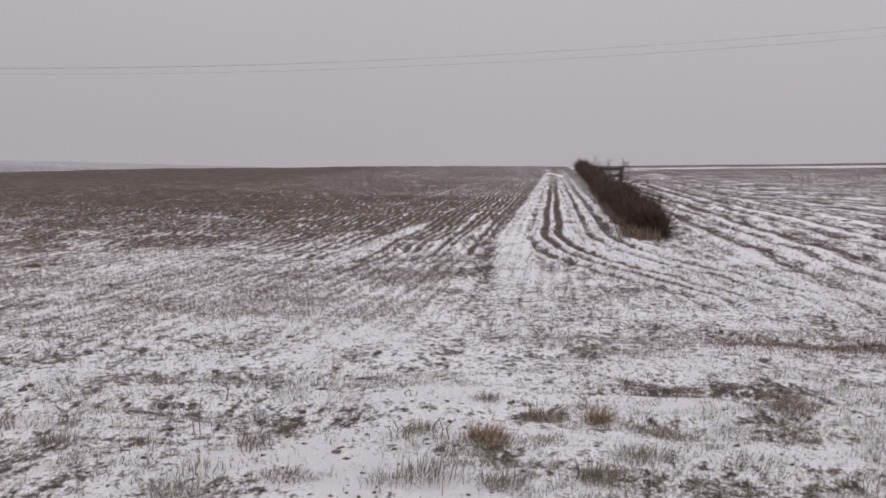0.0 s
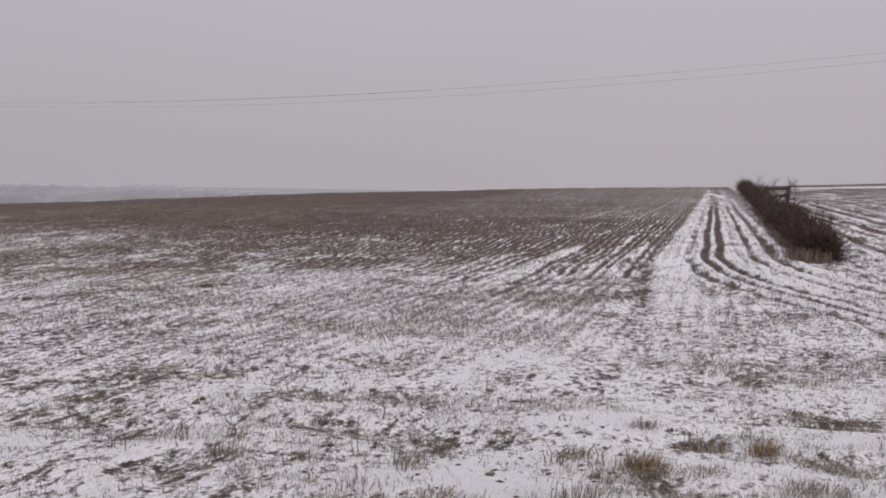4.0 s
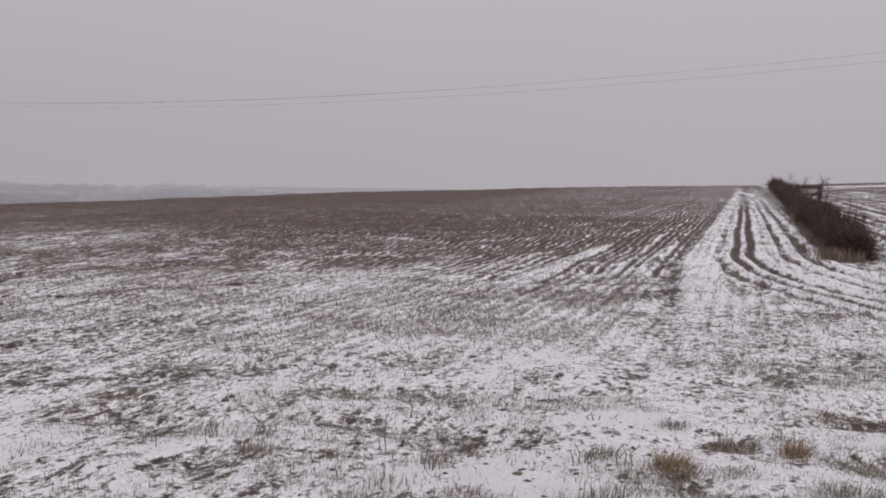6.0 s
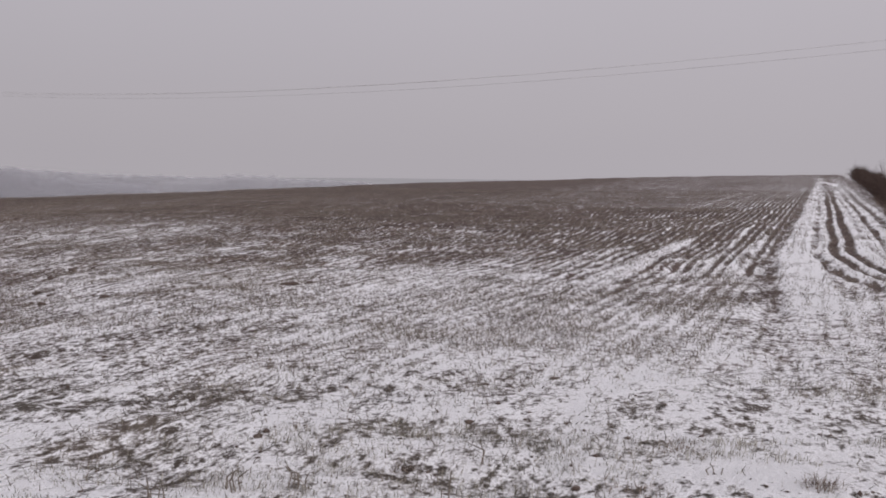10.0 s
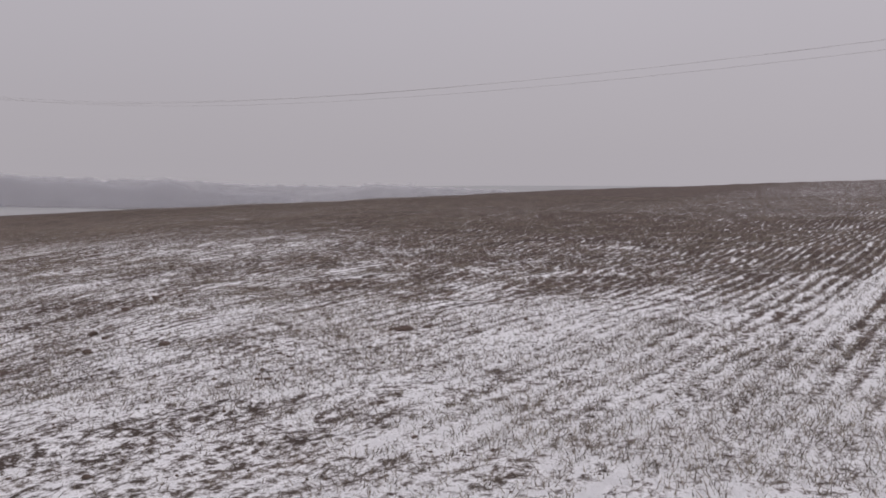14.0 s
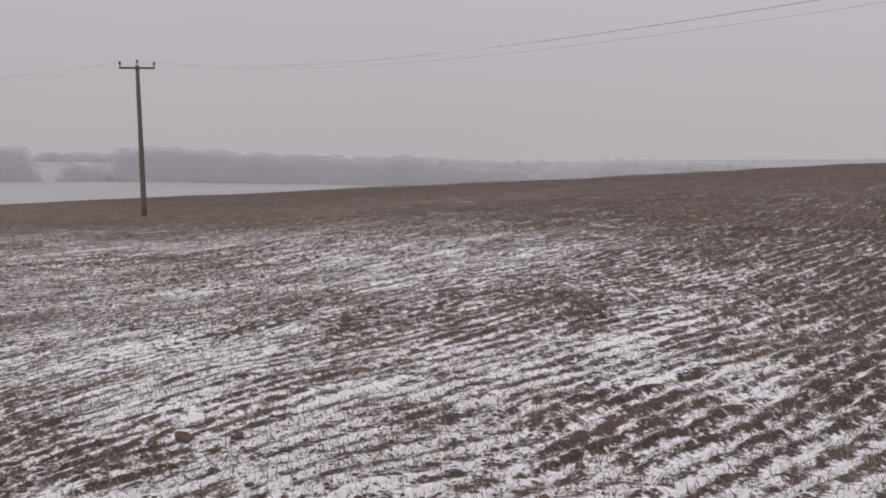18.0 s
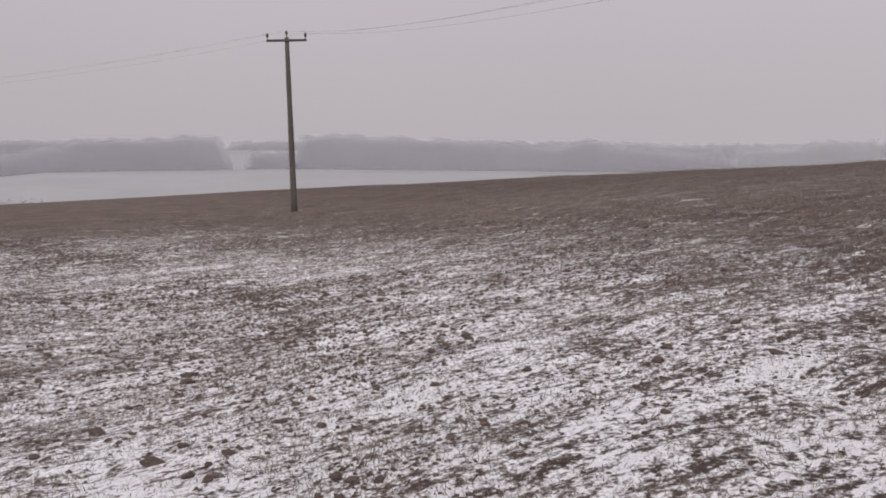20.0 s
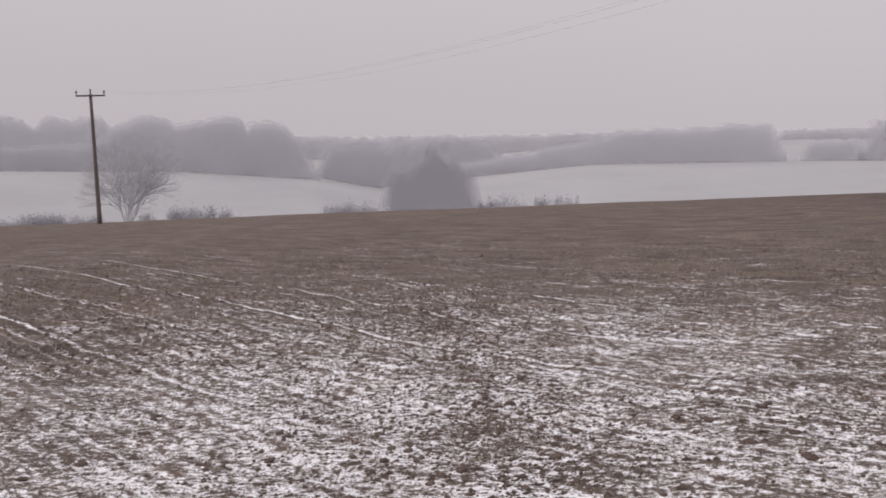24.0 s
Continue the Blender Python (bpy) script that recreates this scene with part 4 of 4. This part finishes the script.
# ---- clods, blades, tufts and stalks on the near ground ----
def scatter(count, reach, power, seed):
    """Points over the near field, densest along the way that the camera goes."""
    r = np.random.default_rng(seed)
    pts = np.array(VIEW_BAND)[1:]
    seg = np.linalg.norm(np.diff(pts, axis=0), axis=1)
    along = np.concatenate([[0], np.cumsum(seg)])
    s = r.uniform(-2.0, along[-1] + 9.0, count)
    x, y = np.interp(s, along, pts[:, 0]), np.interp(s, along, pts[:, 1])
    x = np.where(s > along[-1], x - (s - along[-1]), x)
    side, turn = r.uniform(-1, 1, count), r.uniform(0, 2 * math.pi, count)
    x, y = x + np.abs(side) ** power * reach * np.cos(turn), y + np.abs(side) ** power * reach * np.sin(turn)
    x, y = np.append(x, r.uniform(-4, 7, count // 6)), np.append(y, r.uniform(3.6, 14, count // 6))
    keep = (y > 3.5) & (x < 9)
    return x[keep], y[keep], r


OCT_V = np.array([(1, 0, 0), (-1, 0, 0), (0, 1, 0), (0, -1, 0), (0, 0, 1), (0, 0, -1)], float)
OCT_F = np.array([(0, 2, 4), (2, 1, 4), (1, 3, 4), (3, 0, 4), (2, 0, 5), (1, 2, 5), (3, 1, 5), (0, 3, 5)])


def crumbs(centre, size, r):
    n = len(centre)
    v = OCT_V[None] * (1 + 0.35 * r.uniform(-1, 1, (n, 6, 1))) + 0.2 * r.uniform(-1, 1, (n, 6, 3))
    v = v * size.reshape(n, 1, -1) + centre[:, None]
    return v.reshape(-1, 3), (OCT_F[None] + 6 * np.arange(n)[:, None, None]).reshape(-1, 3)


def clods(count, seed, lo, hi, power, reach, name, label, mat, small):
    x, y, r = scatter(count, reach, 1.0, seed)
    zone = fractal(x, y, 3.6, 3, 91) + 0.35 * np.sin(2 * math.pi * row_q(x, y) / ROW_GAP) + r.normal(0, 0.35, len(x))
    keep = (zone > (0.0 if small else 0.3)) & ((y > 9 - 0.3 * x) | (x < -5) | (r.random(len(x)) < 0.3)) & (r.random(len(x)) < (0.14 if small else 0.04) + 0.8 * step01(-3.0, -14.0, x))
    x, y = x[keep], y[keep]
    n = len(x)
    size = lo + (hi * (0.55 + 0.45 * step01(-12, -24, x)) - lo) * r.random(n) ** power
    c = np.stack([x, y, ground_z(x, y) + size * 0.12], 1)
    shape = size[:, None] * np.stack([r.uniform(0.8, 1.6, n), r.uniform(0.8, 1.6, n), r.uniform(0.45, 0.85, n)], 1)
    v, f = crumbs(c, shape, r) if small else lumps(c, shape, 0.32)
    tagged(mesh_object(name, v, f, mat), label, "soil", kind="stuff")


clods(110000, 3, 0.006, 0.024, 2.0, 12.0, "soil_crumbs", "dark frozen crumbs of soil poking through the snow", M_CLOD, True)
clods(26000, 13, 0.014, 0.050, 3.5, 15.0, "soil_clods", "scattered dark frozen clods of ploughed soil", M_CLOD, False)
clods(64000, 23, 0.010, 0.034, 1.6, 13.0, "soil_crumbs", "rough frozen lumps of tilled soil between snow specks", M_CLOD, True)


def turf(count, seed, lo, hi, width, name, label, mat, per=8, spread=0.035):
    x, y, r = scatter(count, 16.0, 1.0, seed)
    zone = 0.8 * fractal(x, y, 1.2, 3, 71) + (1.0 - 0.7 * step01(-14, -30, x)) * step01(7, 9, y) * np.sin(2 * math.pi * row_q(x, y) / ROW_GAP) + r.normal(0, 0.3, len(x))
    keep = zone > 0.0
    x, y = np.repeat(x[keep], per), np.repeat(y[keep], per)
    n = len(x)
    x, y = x + r.normal(0, spread, n), y + r.normal(0, spread, n)
    z = ground_z(x, y) - 0.006
    v, f = blades(np.stack([x, y, z], 1), r.uniform(0, 2 * math.pi, n), r.uniform(0.3, 1.5, n), lo + (hi - lo) * r.random(n) ** 2, width * r.uniform(0.7, 1.4, n))
    tagged(mesh_object(name, v, f, mat), label, "grass", kind="stuff")


turf(46000, 5, 0.016, 0.052, 0.0038, "seedling_grass", "sparse frosted grass and crop seedlings through thin snow", M_BLADE)


def verge_grass(count, seed):
    """Ragged patches of short grass pressed over by the wind on the verge."""
    r = np.random.default_rng(seed)
    x, y = r.uniform(-3.6, 4.6, count), r.uniform(3.7, 8.4, count)
    zone = fractal(x * 0.7, y * 1.4, 0.55, 3, 201) + 0.35 * step01(0.3, 1.6, x) - 0.15 + r.normal(0, 0.2, count)
    for x0, y0, rx, ry, lift in DRIFTS:
        zone = zone - 0.5 * lift * np.exp(-((x - x0) / rx) ** 2 - ((y - y0) / ry) ** 2)
    keep = zone > 0.18
    x, y = np.repeat(x[keep], 9), np.repeat(y[keep], 9)
    n = len(x)
    x, y = x + r.normal(0, 0.03, n), y + r.normal(0, 0.02, n)
    v, f = blades(np.stack([x, y, ground_z(x, y) - 0.006], 1), r.normal(0.4, 1.2, n), r.uniform(0.4, 1.5, n), 0.02 + 0.06 * r.random(n) ** 1.5, r.uniform(0.0022, 0.0042, n))
    tagged(mesh_object("verge_grass", v, f, M_BLADE), "ragged patches of short frosted grass on the verge", "grass", kind="stuff")


verge_grass(9000, 41)


def shoots(near_count, wide_count, seed):
    """Short stiff stubble and seedling shoots, one slim three-cornered blade each; they hide the snow where one looks flat across them."""
    x, y, r = scatter(near_count, 17.0, 1.0, seed)
    x, y = np.append(x, r.uniform(-60, 9, wide_count)), np.append(y, 9 + 66 * r.random(wide_count) ** 1.5)
    left = step01(-11, -26, x)
    zone = 0.75 * fractal(row_q(x, y) * 1.3, y * 0.7, 0.7, 3, 171) + 0.45 * np.sin(2 * math.pi * row_q(x, y) / ROW_GAP) * (1 - left) + r.normal(0, 0.35, len(x))
    keep = (zone > -0.05) & (r.random(len(x)) < 0.22 + 0.78 * step01(7.0, 13.0, y - 0.45 * np.minimum(x, 0))) & ((row_q(x, y) < -1.35) | (r.random(len(x)) < 0.35))
    x, y = x[keep], y[keep]
    n = len(x)
    away = step01(2, 14, path_distance(x, y))
    a, lean = r.uniform(0, math.pi, n), r.normal(0, 0.030, (n, 2))
    tall, w = r.uniform(0.018, 0.062, n) * (1 + 0.4 * away), r.uniform(0.0020, 0.0050, n) * (1 + 0.7 * away)
    z = ground_z(x, y) - 0.004
    side = np.stack([np.cos(a) * w, np.sin(a) * w, 0 * a], 1)
    foot = np.stack([x, y, z], 1)
    v = np.stack([foot - side, foot + side, foot + np.stack([lean[:, 0], lean[:, 1], tall], 1)], 1)
    tagged(mesh_object("stubble", v, np.arange(3 * n).reshape(n, 3), M_SHOOT), "short brown stubble and seedling shoots sticking through the snow", "stubble", kind="stuff")


shoots(640000, 950000, 29)


TUFT_LOOKS = {
    "tan": (M_TUFT, "straw-coloured tuft of long dry grass arching over snow"),
    "olive": (M_OLIVE, "low olive-brown clump of matted grass in the snow"),
    "brown": (M_SKIRT, "flattened dark brown mat of dead grass in snow"),
    "pale": (M_STRAW, "sparse upright bunch of pale dead grass blades"),
}


def tuft(x, y, look_of, n, tall, wide, lean, sway):
    """A clump of dead grass: blades from a rounded foot, the longer ones arching over, with a few seed stalks."""
    mat, label = TUFT_LOOKS[look_of]
    ob = holder("grass_tuft", x, y, float(ground_z(np.array([x]), np.array([y]))[0]), label, "grass tuft", "tufts on the verge")
    a = rng.uniform(0, 2 * math.pi, n)
    rr = np.sqrt(rng.random(n)) * (0.45 + 0.55 * rng.random(n)) * wide
    knoll = 0.18 * tall * np.clip(1 - (rr / wide) ** 2, 0, 1)
    base = np.stack([np.cos(a) * rr * 1.25, np.sin(a) * rr, knoll - 0.012], 1)
    turn = np.where(rng.random(n) < 0.5, sway + rng.normal(0, 0.7, n), a + rng.normal(0, 0.7, n))
    v, f = blades(base, turn, np.clip(rng.normal(lean, 0.3, n), 0.1, 1.6), tall * (0.35 + 0.75 * rng.random(n) ** 1.4), np.full(n, 0.0038))
    tagged(mesh_object("straw", v, f, mat, ob), kind="stuff")
    for _ in range(3 if look_of in ("tan", "pale") else 1):
        p = np.array([[rng.normal(0, 0.4) * wide, rng.normal(0, 0.4) * wide, -0.01]])
        v, f = blades(p, rng.uniform(0, 6.28, 1), rng.uniform(0.3, 0.8, 1), tall * rng.uniform(1.0, 1.5, 1), np.full(1, 0.0045))
        mesh_object("seed_stalk", v, f, M_STRAW, ob)


for x, y, look_of, n, tall, wide, lean in (
        (0.25, 4.93, "tan", 620, 0.19, 0.11, 0.9), (0.34, 4.84, "olive", 300, 0.10, 0.18, 1.2), (0.95, 5.40, "tan", 420, 0.15, 0.075, 0.8), (0.67, 5.60, "brown", 420, 0.13, 0.14, 1.2), (0.55, 5.50, "brown", 150, 0.08, 0.10, 1.3),
        (0.30, 4.26, "olive", 360, 0.12, 0.11, 0.9), (0.77, 4.37, "olive", 460, 0.14, 0.11, 0.7), (1.23, 5.17, "olive", 420, 0.10, 0.15, 1.1), (1.38, 5.12, "olive", 220, 0.09, 0.10, 1.1), (1.07, 4.72, "olive", 420, 0.13, 0.16, 0.7),
        (2.19, 5.60, "brown", 300, 0.12, 0.17, 1.2), (2.30, 6.00, "brown", 220, 0.12, 0.13, 1.3), (1.29, 6.34, "brown", 240, 0.09, 0.13, 1.4), (1.66, 6.28, "brown", 220, 0.09, 0.12, 1.3), (1.69, 6.02, "tan", 130, 0.08, 0.07, 1.1),
        (-0.13, 5.13, "olive", 190, 0.12, 0.09, 0.8), (-0.07, 4.33, "pale", 330, 0.17, 0.16, 0.45), (-0.25, 4.25, "pale", 120, 0.14, 0.14, 0.4), (-1.26, 4.12, "olive", 420, 0.11, 0.14, 0.9), (-0.77, 4.31, "brown", 220, 0.09, 0.13, 1.2),
        (-1.03, 4.80, "pale", 170, 0.13, 0.09, 0.5), (-1.77, 5.56, "brown", 90, 0.07, 0.06, 1.1), (-2.07, 4.76, "pale", 150, 0.16, 0.10, 0.3), (-1.62, 4.80, "pale", 70, 0.13, 0.10, 0.4), (-1.2, 4.35, "pale", 110, 0.13, 0.12, 0.5),
        (0.30, 5.85, "brown", 140, 0.10, 0.09, 0.9), (2.5, 4.95, "olive", 360, 0.11, 0.25, 0.9), (1.62, 4.60, "olive", 260, 0.10, 0.16, 0.9), (1.95, 5.10, "pale", 200, 0.11, 0.22, 0.7), (2.15, 4.45, "olive", 260, 0.10, 0.2, 0.9),
        (0.55, 4.95, "brown", 120, 0.08, 0.12, 1.3), (-0.55, 5.55, "brown", 150, 0.08, 0.16, 1.3), (2.75, 6.6, "pale", 160, 0.09, 0.2, 1.2), (1.05, 6.75, "brown", 160, 0.08, 0.16, 1.3), (-0.4, 6.3, "brown", 150, 0.08, 0.14, 1.2)):
    tuft(x, y, look_of, int(n * (1.0 if look_of == "brown" else 0.6)), tall * 0.82, wide * 1.25, lean + 0.2, rng.uniform(-0.6, 0.8))


def stalks(x, y, n, tall, wide):
    for _ in range(n):
        px, py = x + rng.uniform(-wide, wide), y + rng.uniform(-0.03, 0.03)
        top = tall * rng.uniform(0.5, 1.0)
        bend = np.array([0, 0, -0.02]), np.array([rng.normal(0, 0.012), rng.normal(0, 0.012), top * 0.55]), np.array([rng.normal(0, 0.03), rng.normal(0, 0.03), top])
        v, f = joined([sticks(bend[0][None], bend[1][None], 0.0042, 0.0036), sticks(bend[1][None], bend[2][None], 0.0036, 0.0022)])
        ob = mesh_object("dead_stalk", v, f, M_STRAW)
        ob.matrix_world = pose(px, py, float(ground_z(np.array([px]), np.array([py]))[0]))
        tagged(ob, "short bent dead plant stalk standing in snow", "stalk", "dead stalks on the verge")


for x, y, n, tall, wide in ((-1.40, 5.80, 2, 0.17, 0.008), (-0.24, 4.98, 7, 0.10, 0.06), (-1.36, 4.96, 2, 0.22, 0.03), (0.02, 5.0, 3, 0.20, 0.10), (-2.15, 5.1, 6, 0.12, 0.06), (-2.45, 5.0, 4, 0.13, 0.05), (-2.75, 4.8, 5, 0.12, 0.08), (-1.05, 4.7, 4, 0.10, 0.05), (-0.2, 5.9, 3, 0.06, 0.03)):
    stalks(x, y, n, tall, wide)

# trampled brown weed strip and dry grass along the foot of the hedge
wx = 2.3 + 2.6 * rng.random(2600)
wy = 8.0 - 0.36 * (wx - 3) + rng.normal(0, 0.34, 2600) + 0.25 * fractal(wx, wx * 0, 0.8, 2, 19)
v, f = blades(np.stack([wx, wy, ground_z(wx, wy) - 0.01], 1), rng.uniform(0, 6.28, 2600), rng.uniform(1.1, 1.6, 2600), rng.uniform(0.03, 0.10, 2600), np.full(2600, 0.006))
tagged(mesh_object("weed_strip", v, f, M_WEED), "flattened reddish-brown weeds along the verge", "weeds", kind="stuff")
hs = rng.random(9000) ** 1.3 * 40
ho = -0.46 + rng.normal(0, 0.16, 9000)
hs[:500], ho[:500] = 0.45 + rng.normal(0, 0.2, 500), rng.uniform(-0.5, 0.1, 500)
hp = np.stack([hedge_point(a, b) for a, b in zip(hs, ho)])
v, f = blades(np.stack([hp[:, 0], hp[:, 1], ground_z(hp[:, 0], hp[:, 1]) - 0.02], 1), rng.uniform(0, 6.28, 9000), rng.uniform(0.05, 0.5, 9000), rng.uniform(0.08, 0.32, 9000) * (1 + 0.5 * smooth_noise(hs * 1.7, hs * 0, 5)) * (1 - 0.012 * hs), np.full(9000, 0.010))
tagged(mesh_object("dry_grass", v, f, M_SKIRT), "tall pale dry grass along the foot of the hedge", "grass", kind="stuff")

# ---- the largest clods, each a thing ----
clod_kinds = []
for k in range(5):
    bm = bmesh.new()
    bmesh.ops.create_icosphere(bm, subdivisions=2, radius=1.0)
    for vert in bm.verts:
        bulge = noise.noise(vert.co * 1.3 + Vector((k * 7.1, 0, 0))) * 0.45 + noise.noise(vert.co * 3.1 + Vector((0, k * 3.7, 0))) * 0.22
        vert.co *= 1 + bulge
        vert.co.z *= 0.62
    me = bpy.data.meshes.new("soil_clod")
    bm.to_mesh(me)
    bm.free()
    me.materials.append(M_CLOD)
    clod_kinds.append(me)
CLOD_PATCHES = ((-9.1, 11.4), (-10.0, 14.1), (-6.4, 12.3), (-14.5, 19.0), (-19.7, 19.9), (-18.0, 20.6), (-22.8, 21.9), (-17.2, 23.5), (-28.0, 24.0), (-26.2, 24.8), (-23.6, 25.2), (-29.9, 23.1), (-29.8, 25.6),
                (-36.5, 22.5), (-38.5, 27.0), (-40.0, 28.8), (-40.4, 24.7), (-41.0, 21.8))
for px, py in CLOD_PATCHES:
    for _ in range(11):
        x, y = px + rng.normal(0, 0.7), py + rng.normal(0, 0.45)
        size = 0.020 + 0.042 * rng.random() ** 2
        ob = new("soil_clod", clod_kinds[int(rng.integers(0, 5))])
        ob.matrix_world = pose(x, y, float(ground_z(np.array([x]), np.array([y]))[0]) + size * 0.2, rng.uniform(-15, 15), rng.uniform(-15, 15), rng.uniform(0, 360)) @ Matrix.Diagonal((size * rng.uniform(0.9, 1.5), size, size, 1))
        tagged(ob, "dark frozen clod of soil lying on the snowy field", "clod", "clods on the field")
